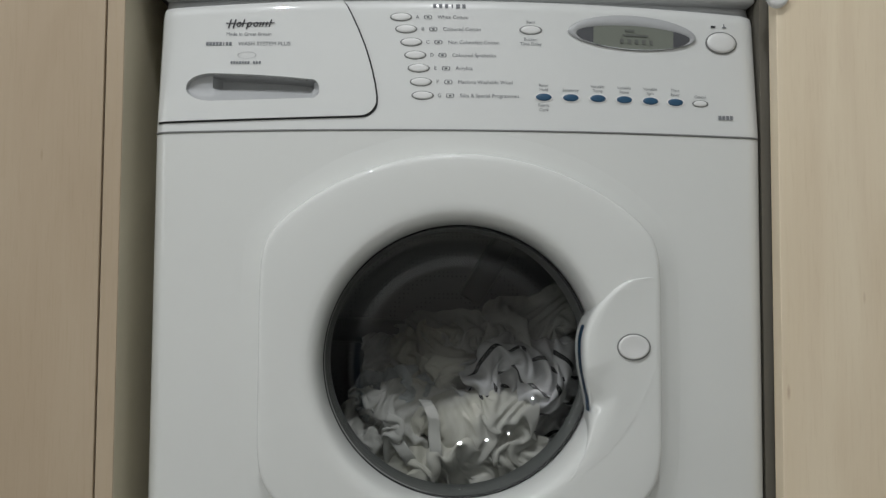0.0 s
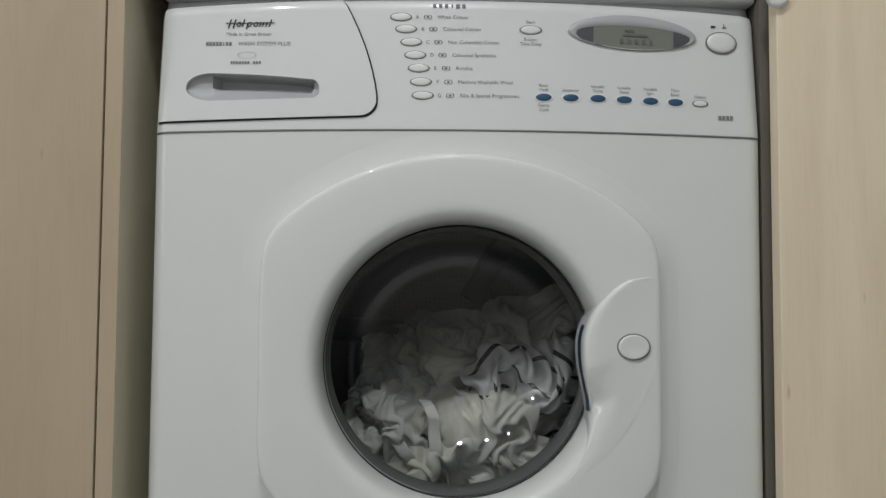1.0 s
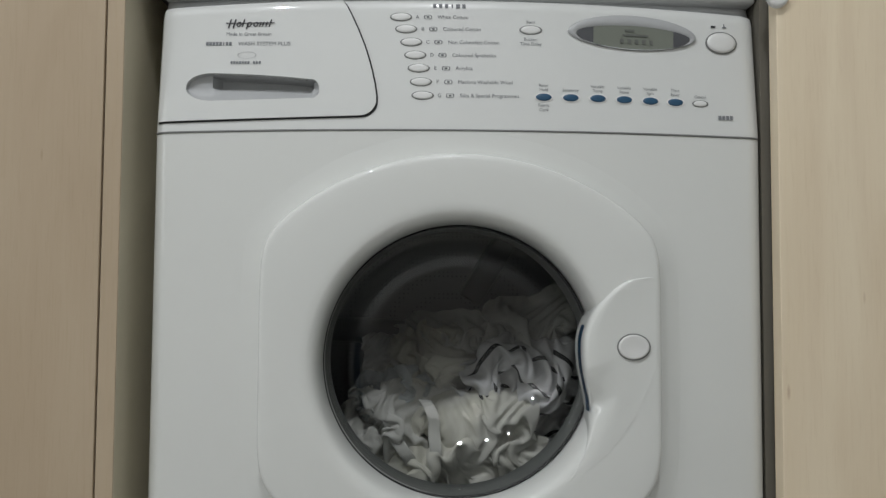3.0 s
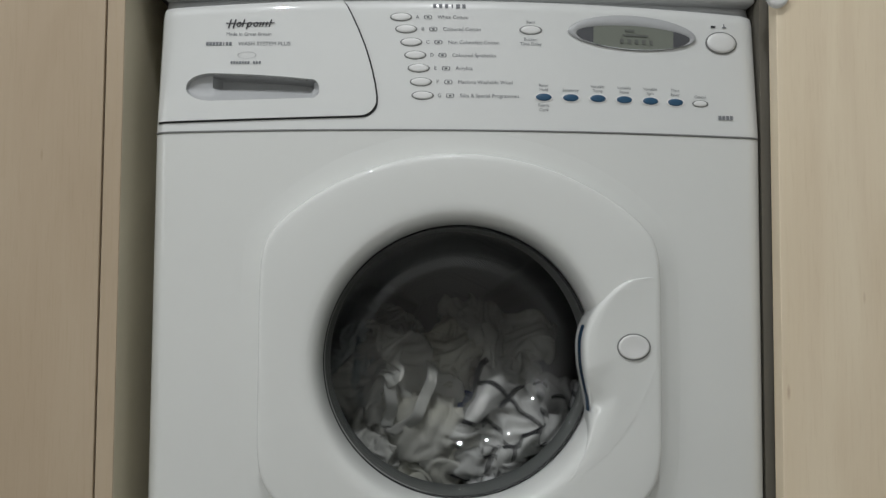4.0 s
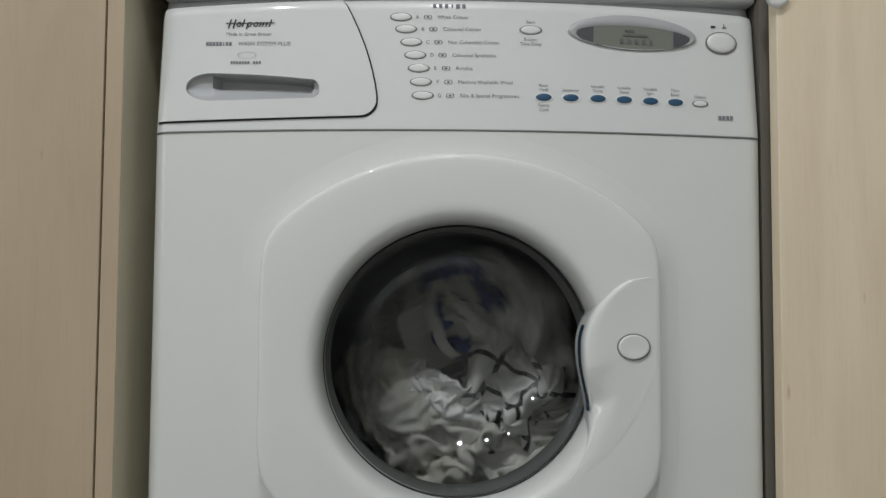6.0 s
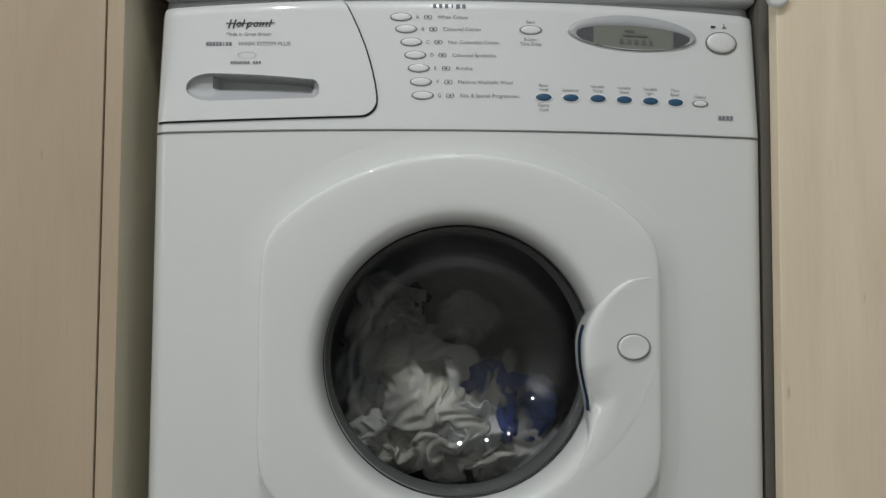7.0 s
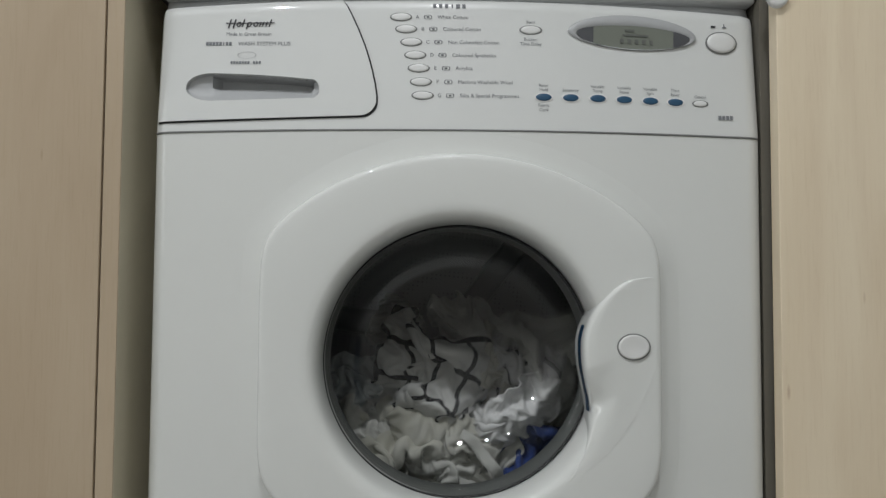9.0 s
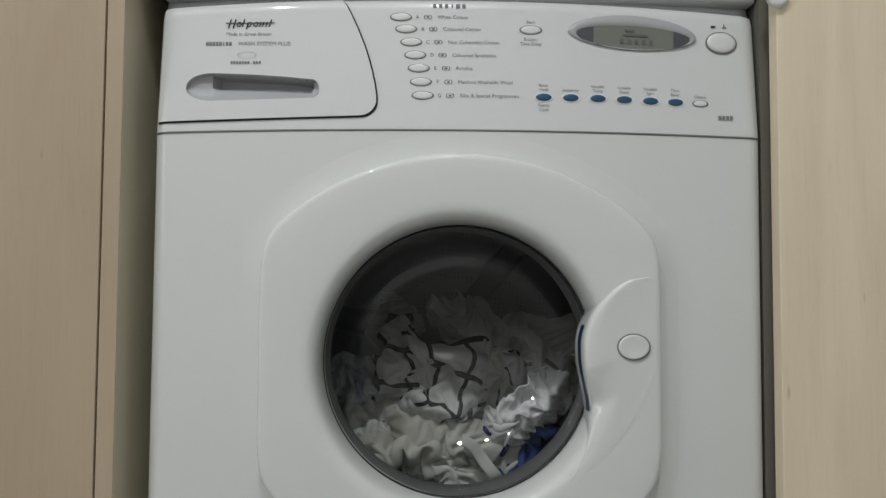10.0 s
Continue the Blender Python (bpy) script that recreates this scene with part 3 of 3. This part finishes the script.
    # handle: a raised petal that laps over the glass
    pts = [(0.1840, 0.5655), (0.176, 0.5650), (0.161, 0.5622), (0.1465, 0.5530), (0.1340, 0.5395), (0.1250, 0.5242), (0.1200, 0.5085), (0.1190, 0.4950), (0.1200, 0.4790), (0.1232, 0.4620), (0.1262, 0.4470), (0.1268, 0.4300), (0.1235, 0.4090), (0.1165, 0.3900), (0.1060, 0.3720)]
    P = [Vector((x, 0, z)) for x, z in pts]
    sm = []
    for i in range(len(P) - 1):
        a, b, c, d = P[max(0, i - 1)], P[i], P[i + 1], P[min(len(P) - 1, i + 2)]
        for k in range(6):
            t = k / 6
            sm.append(0.5 * ((2 * b) + (c - a) * t + (2 * a - 5 * b + 4 * c - d) * t * t + (3 * b - a - 3 * c + d) * t ** 3))
    sm.append(P[-1])
    rows = []
    for i, p in enumerate(sm):
        s = i / (len(sm) - 1)
        far = Vector((0.1895, 0, 0.566 - 0.085 * s ** 1.3))
        run = (far - p).length
        low = max(0.0, min(1.0, (s - 0.58) / 0.42))
        h = 0.0030 * min(1.0, s / 0.22) * (1 - low) ** 1.5
        sag = Vector((0.5, 0, -0.8)) * 0.016 * s ** 2
        row = [(p.x, 0.021, p.z), (p.x, -0.0075, p.z)]
        d = (far - p).normalized()
        for dist, k in ((0.0005, 0.40), (0.0016, 0.66), (0.0036, 0.86), (0.0068, 0.98)):
            q = p + d * min(dist, run * dist * 20)
            row.append((q.x, -0.0184 - h * k + 0.0078 * (1 - k), q.z))
        for k in (0.2, 0.35, 0.5, 0.65, 0.8, 0.92, 1.0):
            q = p + d * run * k + sag * 4 * k * (1 - k)
            fall = 1 - 3 * k * k + 2 * k ** 3
            row.append((q.x, -0.0184 + 0.0003 * k ** 6 - h * fall, q.z))
        if low > 0:
            k = low ** 1.5
            row = [(x, y * (1 - k) + (door_y(x, z) - 0.0003) * k, z) for x, y, z in row]
        rows.append(row)
    part("handle", loft(rows, closed=False), WHITE, door, "white curved door handle overlapping the glass")
    # blue edge where the handle laps over the glass
    edge = [p for p in sm if p.x < 0.1275 and 0.436 < p.z < 0.520]
    part("trim", loft([[(p.x - 0.0002, 0.007, p.z), (p.x - 0.0005, 0.000, p.z), (p.x - 0.0003, -0.0076, p.z)] for p in edge], closed=False), BLUETRIM, door, "blue edge beside the handle")
    rim = part("handle_button", oval_stack(0.0163, 0.0128, [(1, -0.002), (1, 0.0005), (0.955, 0.0008)]), GREYRIM, door, "oval white door release button", m=pose(0.1672, -0.0196, 0.4990, 89, 0, 1.5))
    part("cap", oval_stack(0.0150, 0.0116, [(1, 0), (1, 0.0008), (0.95, 0.0018), (0.85, 0.0019), (0.5, 0.0012), (0.1, 0.001)]), BUTTON, rim)
    sharp(rim, 40)


DRUM_R = 0.235


def build_drum():
    """Steel drum with three lifters; it turns about its axis, which is the part's own y."""
    rings = [ring_of(r, y, 96) for r, y in ((0.150, 0.110), (0.156, 0.107), (0.215, 0.112), (0.229, 0.118), (0.235, 0.130), (0.235, 0.395), (0.225, 0.412), (0.19, 0.405), (0.12, 0.420), (0.05, 0.405), (0.004, 0.402))]
    d = part("drum", loft(rings, cap=(False, True)), STEEL, machine, "perforated stainless steel drum", m=pose(CX, 0, CZ))
    for k in range(3):
        a = radians(58 + 120 * k)
        bm = loft([[(0.235 * math.cos(a + w), y, 0.235 * math.sin(a + w)) if h == 0 else ((0.235 - h) * math.cos(a + w), y, (0.235 - h) * math.sin(a + w)) for w, h in ((-0.20, 0), (-0.10, 0.030), (-0.03, 0.045), (0.03, 0.045), (0.10, 0.030), (0.20, 0))] for y in (0.125, 0.20, 0.30, 0.40)], cap=(True, True))
        part("lifter", bm, LIFTER, d)
        # pressed rib on the drum's back, in line with the lifter
        rib = loft([[(r, y, w) for w, y in ((-0.020, 0.424), (-0.016, 0.392), (-0.011, 0.386), (0.011, 0.386), (0.016, 0.392), (0.020, 0.424))] for r in (0.060, 0.064, 0.120, 0.176, 0.180)], cap=(True, True))
        rib.transform(Matrix.Rotation(-a, 4, "Y"))
        part("rib", rib, LIFTER, d)
    return d


build_body()
build_fascia()
build_door()
drum = build_drum()


# ---- laundry ----
def swell(rng, i, j, top, count=7):
    """Smooth random waves over the sheet, of about unit height."""
    out = 0.0
    for k in range(count):
        w = rng.normal(0, 1, 2)
        w *= rng.uniform(0.8, top) / (np.linalg.norm(w) + 1e-6)
        out = out + np.sin(w[0] * i + w[1] * j + rng.rand() * 6.28) / np.linalg.norm(w) ** 0.5
    return out / np.abs(out).max()


def soften(p, k):
    """Eases the sharpest kinks of a sheet, as the cloth's stiffness does."""
    q = np.pad(p, ((1, 1), (1, 1), (0, 0)), mode="reflect", reflect_type="odd")
    return p + k * ((q[2:, 1:-1] + q[:-2, 1:-1] + q[1:-1, 2:] + q[1:-1, :-2]) / 4 - p)


def crumple(name, seed, size, excess, n=64, bend=0.9, rounds=240):
    """A sheet of cloth gathered into a lumpy egg of the given half sizes: it keeps its own lengths and so folds over."""
    rng = np.random.RandomState(seed)
    ax = np.array(size)
    i, j = np.meshgrid(np.linspace(-1, 1, n), np.linspace(-1, 1, n), indexing="ij")
    dome = np.clip(i ** 2 + j ** 2, 0, 1.6)
    p = np.stack([0.80 * i + 0.26 * swell(rng, i, j, 5.5), 0.45 * dome - 0.55 + 0.55 * swell(rng, i, j, 6.5), 0.80 * j + 0.26 * swell(rng, i, j, 5.5)], -1) * ax
    p += rng.normal(0, 0.0006, p.shape)
    LI, LJ = 1.75 * ax[0] * excess[0] / (n - 1), 1.75 * ax[2] * excess[1] / (n - 1)
    diag = math.hypot(LI, LJ)
    steps = [(1, 0, LI, 0.5), (0, 1, LJ, 0.5), (1, 1, diag, 0.2), (1, -1, diag, 0.2)]
    bends = [(2, 0, 2 * LI * 0.93), (0, 2, 2 * LJ * 0.93), (4, 0, 4 * LI * 0.78), (0, 4, 4 * LJ * 0.78), (8, 0, 8 * LI * 0.52), (0, 8, 8 * LJ * 0.52)]
    lobes = [(rng.normal(0, 1.7, 3), rng.rand() * 6.28) for k in range(5)]

    def pair(di, dj):
        a = (slice(0, n - di), slice(0, n - dj) if dj >= 0 else slice(-dj, n))
        b = (slice(di, n), slice(dj, n) if dj >= 0 else slice(0, n + dj))
        return a, b
    for it in range(rounds):
        for di, dj, f, k in steps:
            a, b = pair(di, dj)
            d = p[b] - p[a]
            l = np.linalg.norm(d, axis=-1, keepdims=True) + 1e-9
            c = d * (1 - f / l) * 0.5 * k
            p[a] += c
            p[b] -= c
        for di, dj, f in bends:
            a, b = pair(di, dj)
            d = p[b] - p[a]
            l = np.linalg.norm(d, axis=-1, keepdims=True) + 1e-9
            c = d * np.minimum(0, 1 - f * bend / l) * 0.2
            p[a] += c
            p[b] -= c
        u = p / ax
        q = np.maximum(np.linalg.norm(u, axis=-1, keepdims=True), 1e-6)
        egg = 1.0 + 0.11 * sum(np.sin((u / q) @ w + f) for w, f in lobes)[..., None]
        p = np.where(q > egg, p / q * egg, p)
        if it % 6 == 5 or it > rounds - 3:
            p = soften(p, 0.45)
    me = bpy.data.meshes.new(name)
    idx = np.arange(n * n).reshape(n, n)
    faces = np.stack([idx[:-1, :-1], idx[1:, :-1], idx[1:, 1:], idx[:-1, 1:]], -1).reshape(-1, 4)
    me.from_pydata(p.reshape(-1, 3).tolist(), [], faces.tolist())
    uv = me.uv_layers.new(name="UVMap")
    uvs = np.stack([(i + 1) / 2, (j + 1) / 2], -1).reshape(-1, 2)[faces.reshape(-1)]
    uv.data.foreach_set("uv", uvs.reshape(-1))
    for f in me.polygons:
        f.use_smooth = True
    return me


def garment(name, seed, size, excess, material, label, category, n=64, bend=1.0):
    ob = new(name, crumple(name, seed, size, excess, n, bend))
    ob.data.materials.append(material)
    md = ob.modifiers.new("smooth", "SUBSURF")
    md.levels = md.render_levels = 1
    th = ob.modifiers.new("hem", "SOLIDIFY")
    th.thickness = 0.0012
    return tagged(ob, label, category, "laundry in the drum")


PALE = cloth("pale_cotton", (0.58, 0.58, 0.55))
CREAM = cloth("cream_cotton", (0.55, 0.545, 0.505), stain_col=(0.50, 0.49, 0.42))
BRIGHT = cloth("white_cotton", (0.74, 0.74, 0.74), stains=0.05)
CHECK = cloth("checked_cotton", (0.60, 0.60, 0.585), stripes=(4, 4, 0.12))
STRIPE = cloth("striped_cotton", (0.54, 0.54, 0.55), stripes=(0, 6, 0.13))
GREY = cloth("grey_cotton", (0.50, 0.50, 0.475))
TAN = cloth("tan_towelling", (0.48, 0.47, 0.42), stain_col=(0.42, 0.405, 0.34))
BLUEGREY = cloth("blue_grey_cotton", (0.42, 0.45, 0.46))
DENIM = cloth("blue_cotton", (0.03, 0.06, 0.22), stains=0.2)

WASH = {
    "strap": garment("apron", 3, (0.088, 0.052, 0.074), (1.45, 1.40), PALE, "crumpled pale apron with a broad strap, wet", "laundry"),
    "cream": garment("cushion_cover", 5, (0.083, 0.048, 0.068), (1.35, 1.40), CREAM, "cream cotton cover bunched into a bundle", "laundry"),
    "check": garment("checked_shirt", 8, (0.087, 0.053, 0.071), (1.70, 1.60), CHECK, "white shirt with thin black check lines, crumpled", "laundry"),
    "stripe": garment("striped_shirt", 12, (0.080, 0.046, 0.080), (1.85, 1.80), STRIPE, "white shirt with black stripes, crumpled", "laundry"),
    "grey_sheet": garment("grey_towel", 14, (0.097, 0.055, 0.050), (1.75, 1.80), GREY, "grey-white towel behind the other washing", "laundry"),
    "grey_towel": garment("grey_towel", 17, (0.062, 0.055, 0.069), (1.75, 1.75), GREY, "grey-white towel, loosely folded", "laundry"),
    "tan_towel": garment("tan_towel", 19, (0.066, 0.051, 0.058), (1.80, 1.70), TAN, "dull tan towel in tight folds", "laundry"),
    "blue_grey": garment("vest", 23, (0.058, 0.044, 0.048), (1.60, 1.70), BLUEGREY, "pale blue-grey vest, crumpled", "laundry"),
    "vest": garment("pale_vest", 27, (0.060, 0.048, 0.064), (1.70, 1.70), PALE, "off-white vest pressed against the glass", "laundry"),
    "white_sheet": garment("pillowcase", 29, (0.124, 0.050, 0.052), (1.60, 1.60), CREAM, "off-white pillowcase at the bottom of the drum", "laundry"),
    "jeans": garment("blue_trousers", 31, (0.069, 0.055, 0.059), (1.60, 1.60), DENIM, "dark blue cotton trousers, wet", "laundry"),
    "pillowcase": garment("white_shirt", 37, (0.071, 0.046, 0.043), (1.35, 1.50), BRIGHT, "bright white cotton shirt, crumpled", "laundry"),
    "sock": garment("sock", 41, (0.038, 0.033, 0.038), (1.50, 1.50), GREY, "pale sock behind the other washing", "laundry"),
}


def strap(parent, a, b, side, width, material):
    """A flat band laid over a bundle from a to b, bulging towards the glass."""
    A, B, rows = Vector(a), Vector(b), []
    for k in range(25):
        s = k / 24
        c = A.lerp(B, s) + Vector((side * math.sin(math.pi * s) + 0.002 * math.sin(11 * s), -0.012 * math.sin(math.pi * s) - 0.003 * math.sin(13 * s), 0))
        d = (B - A).normalized()
        w = Vector((d.z, 0, -d.x)) * width / 2
        rows.append([c - w + Vector((0, 0.0008, 0)), c - w * 0.9, c - w * 0.3 + Vector((0, 0.0006, 0)), c + w * 0.3 + Vector((0, -0.0004, 0)), c + w * 0.9, c + w + Vector((0, 0.0008, 0))])
    ob = part("strap", loft(rows, closed=False), material, parent, "flat pale cotton strap")
    th = ob.modifiers.new("hem", "SOLIDIFY")
    th.thickness = 0.0016


strap(WASH["strap"], (-0.026, -0.034, 0.036), (0.014, -0.036, -0.040), 0.004, 0.013, GREY)
strap(WASH["strap"], (0.022, -0.032, 0.044), (0.020, -0.036, -0.044), 0.014, 0.013, GREY)

# seconds, and offsets across and up from the drum's axis; first the depth at rest and later
TUMBLE = {
    "strap": ((0.108, 0.118), [(0.0, -0.055, -0.094, 0.106), (4.0, -0.066, -0.040), (4.5, -0.016, -0.090, 0.104), (5.0, -0.060, -0.096), (5.5, -0.055, -0.040, 0.165), (6.2, 0.030, 0.012), (7.0, -0.037, -0.046), (7.5, 0.034, -0.052), (8.0, 0.020, 0.030, 0.175), (8.5, 0.014, -0.046), (9.0, 0.008, -0.135), (9.3, 0.008, -0.140)]),
    "cream": ((0.105, 0.114), [(0.0, 0.028, -0.098, 0.100), (4.0, -0.032, -0.103), (4.5, 0.040, -0.005, 0.125), (5.0, -0.072, 0.009), (5.5, 0.030, -0.095), (6.2, -0.066, -0.051), (7.0, -0.040, -0.070, 0.104), (7.5, -0.055, -0.083), (8.0, -0.055, -0.060, 0.104), (8.5, -0.038, -0.083), (9.0, -0.024, -0.113), (9.3, -0.024, -0.114)]),
    "check": ((0.215, 0.108), [(0.0, 0.060, -0.030), (4.0, 0.053, -0.097), (4.5, 0.035, 0.018, 0.23), (5.0, -0.002, -0.044, 0.165), (5.5, 0.080, -0.081, 0.170), (6.2, 0.048, -0.050), (7.0, -0.069, -0.013, 0.21), (7.5, -0.044, -0.028, 0.14), (8.0, 0.080, -0.012), (8.5, -0.097, -0.016), (9.0, -0.033, -0.037), (9.3, -0.031, -0.043)]),
    "stripe": ((0.118, 0.150), [(0.0, 0.070, -0.050, 0.112), (4.0, 0.090, -0.092), (4.5, -0.080, -0.080, 0.170), (5.0, -0.001, -0.069), (5.5, 0.065, -0.115), (6.2, -0.087, -0.070), (7.0, 0.052, -0.115), (7.5, -0.074, -0.043), (8.0, 0.045, -0.095), (8.5, -0.073, -0.102), (9.0, 0.059, -0.056), (9.3, 0.061, -0.057)]),
    "grey_sheet": ((0.168, 0.160), [(0.0, 0.008, 0.008), (4.0, 0.052, -0.010), (4.5, 0.020, 0.045, 0.150), (5.0, 0.053, -0.057), (5.5, -0.075, 0.009), (6.2, 0.019, 0.036), (7.0, -0.055, 0.009), (7.5, -0.081, 0.006), (8.0, 0.083, -0.024), (8.5, -0.055, 0.035), (9.0, 0.043, -0.005), (9.3, 0.043, -0.004)]),
    "grey_towel": ((0.142, 0.155), [(0.0, 0.105, 0.007), (4.0, 0.064, -0.016), (4.5, 0.086, -0.109), (5.0, -0.054, -0.057), (5.5, 0.012, 0.036), (6.2, 0.066, -0.096), (7.0, -0.074, -0.017), (7.5, 0.032, 0.009), (8.0, 0.099, -0.096), (8.5, -0.081, -0.057), (9.0, 0.113, -0.023), (9.3, 0.118, -0.022)]),
    "tan_towel": ((0.152, 0.160), [(0.0, -0.026, -0.028), (4.0, -0.005, -0.027), (4.5, -0.098, -0.050, 0.095), (5.0, -0.085, 0.000, 0.105), (5.5, -0.027, -0.111), (6.2, -0.095, -0.018), (7.0, 0.060, -0.071), (7.5, -0.095, -0.018), (8.0, 0.019, 0.009), (8.5, 0.066, -0.084), (9.0, 0.046, -0.036), (9.3, 0.047, -0.036)]),
    "blue_grey": ((0.122, 0.135), [(0.0, -0.067, -0.060), (4.0, -0.098, -0.018), (4.5, 0.044, -0.099), (5.0, -0.099, -0.041), (5.5, 0.064, -0.015), (6.2, -0.027, -0.112), (7.0, -0.096, -0.048), (7.5, -0.002, 0.037), (8.0, -0.099, -0.048), (8.5, -0.093, -0.048), (9.0, -0.105, -0.048), (9.3, -0.105, -0.048)]),
    "vest": ((0.120, 0.125), [(0.0, -0.094, -0.096, 0.112), (4.0, -0.082, -0.109), (4.5, -0.095, -0.078), (5.0, 0.037, -0.097), (5.5, -0.095, -0.085), (6.2, 0.043, -0.053), (7.0, -0.093, -0.078), (7.5, -0.002, -0.110), (8.0, -0.085, -0.095, 0.115), (8.5, -0.073, 0.024), (9.0, -0.095, -0.092), (9.3, -0.095, -0.091)]),
    "white_sheet": ((0.100, 0.130), [(0.0, 0.006, -0.130, 0.094), (4.0, 0.006, -0.142), (4.5, -0.055, -0.118, 0.108), (5.0, -0.053, -0.115), (5.5, 0.000, -0.125, 0.108), (6.2, 0.062, -0.115), (7.0, 0.001, -0.109), (7.5, -0.040, -0.134), (8.0, 0.020, -0.122, 0.108), (8.5, -0.002, -0.134), (9.0, -0.037, -0.132, 0.105), (9.3, -0.040, -0.132, 0.103)]),
    "jeans": ((0.320, 0.122), [(0.0, 0.067, -0.095), (4.0, 0.044, -0.096), (4.5, 0.056, -0.109, 0.190), (5.0, 0.043, -0.131), (5.5, -0.092, -0.002), (6.2, 0.023, 0.012), (7.0, 0.053, -0.062), (7.5, 0.104, -0.081), (8.0, -0.028, -0.020, 0.260), (8.5, 0.056, -0.115), (9.0, 0.074, -0.114, 0.112), (9.3, 0.077, -0.114, 0.112)]),
    "pillowcase": ((0.155, 0.105), [(0.0, 0.053, -0.145), (4.0, 0.066, -0.145), (4.5, 0.060, -0.030, 0.155), (5.0, -0.056, -0.019), (5.5, -0.058, -0.056, 0.100), (6.2, -0.002, -0.050), (7.0, 0.007, -0.084), (7.5, 0.050, -0.035, 0.115), (8.0, 0.020, -0.115, 0.160), (8.5, -0.002, -0.087), (9.0, 0.073, -0.066), (9.3, 0.087, -0.062)]),
    "sock": ((0.180, 0.175), [(0.0, -0.076, -0.023), (4.0, -0.069, 0.007), (4.5, -0.069, 0.035), (5.0, 0.068, 0.008), (5.5, -0.068, -0.033), (6.2, -0.055, 0.035), (7.0, 0.013, 0.035), (7.5, -0.069, 0.028), (8.0, 0.040, 0.035), (8.5, -0.097, 0.016), (9.0, -0.069, 0.018), (9.3, -0.070, 0.019)]),
}


def behind_glass(r, half):
    """The least depth at which a bundle of these half sizes, r from the axis, stays behind the bowl of the door glass."""
    wide, deep = (half[0] + half[2]) / 2, half[1]
    least = 0.0
    for k in range(9):
        s = k / 8
        out = min(abs(r - s * wide), 0.13)
        least = max(least, -0.0685 + math.sqrt(0.155 ** 2 - out ** 2) + deep * math.sqrt(1 - s * s))
    return least


def tumble_rows(depths, keys, half):
    """Turns the stations of a garment into poses: it is carried round clockwise with the drum, as seen from the front."""
    keys = [keys[0], (3.0, *keys[0][1:])] + list(keys[1:]) + [(10.0, *keys[-1][1:])]
    ts, rs, an, deep = [], [], [], []
    for t, x, z, *own in keys:
        deep.append(own[0] if own else depths[0] if t < 3.5 else depths[1])
        a, r = math.atan2(z, x), math.hypot(x, z)
        if an:
            d = (a - an[-1] + math.pi) % (2 * math.pi) - math.pi
            if d > radians(70):
                d -= 2 * math.pi
            a = an[-1] + d
        ts.append(t)
        rs.append(r)
        an.append(a)
    rows = []
    t = 0.0
    while t < 10.001:
        k = max(i for i in range(len(ts)) if ts[i] <= t + 1e-6)
        if k == len(ts) - 1:
            a, r, depth = an[-1], rs[-1], deep[-1]
        else:
            s = (t - ts[k]) / (ts[k + 1] - ts[k])
            if ts[k] < 3.5 or ts[k + 1] > 9.1:
                s = s * s * (3 - 2 * s)
            a, r = an[k] + (an[k + 1] - an[k]) * s, rs[k] + (rs[k + 1] - rs[k]) * s
            depth = deep[k] + (deep[k + 1] - deep[k]) * s
        depth = max(depth, behind_glass(r, half))
        spin = -math.degrees(a - an[0])
        rows.append((t, pose(CX + r * math.cos(a), depth, CZ + r * math.sin(a), 0, spin, 0)))
        t = round(t + 0.1, 1)
    return rows


def motions():
    for key, ob in WASH.items():
        depths, keys = TUMBLE[key]
        half = [0.82 * max(abs(v.co[k]) for v in ob.data.vertices) for k in range(3)]
        walk(ob, tumble_rows(depths, keys, half))
    rows = []
    for k in range(101):
        t = k / 10
        turn = 0.0
        if t > 3.0:
            s = min(t, 8.9) - 3.0
            turn = 25 * min(s, 1.0) ** 2 + max(0.0, s - 1.0) * 290
        rows.append((t, pose(CX, 0, CZ, 0, turn, 0)))
    walk(drum, rows)


motions()
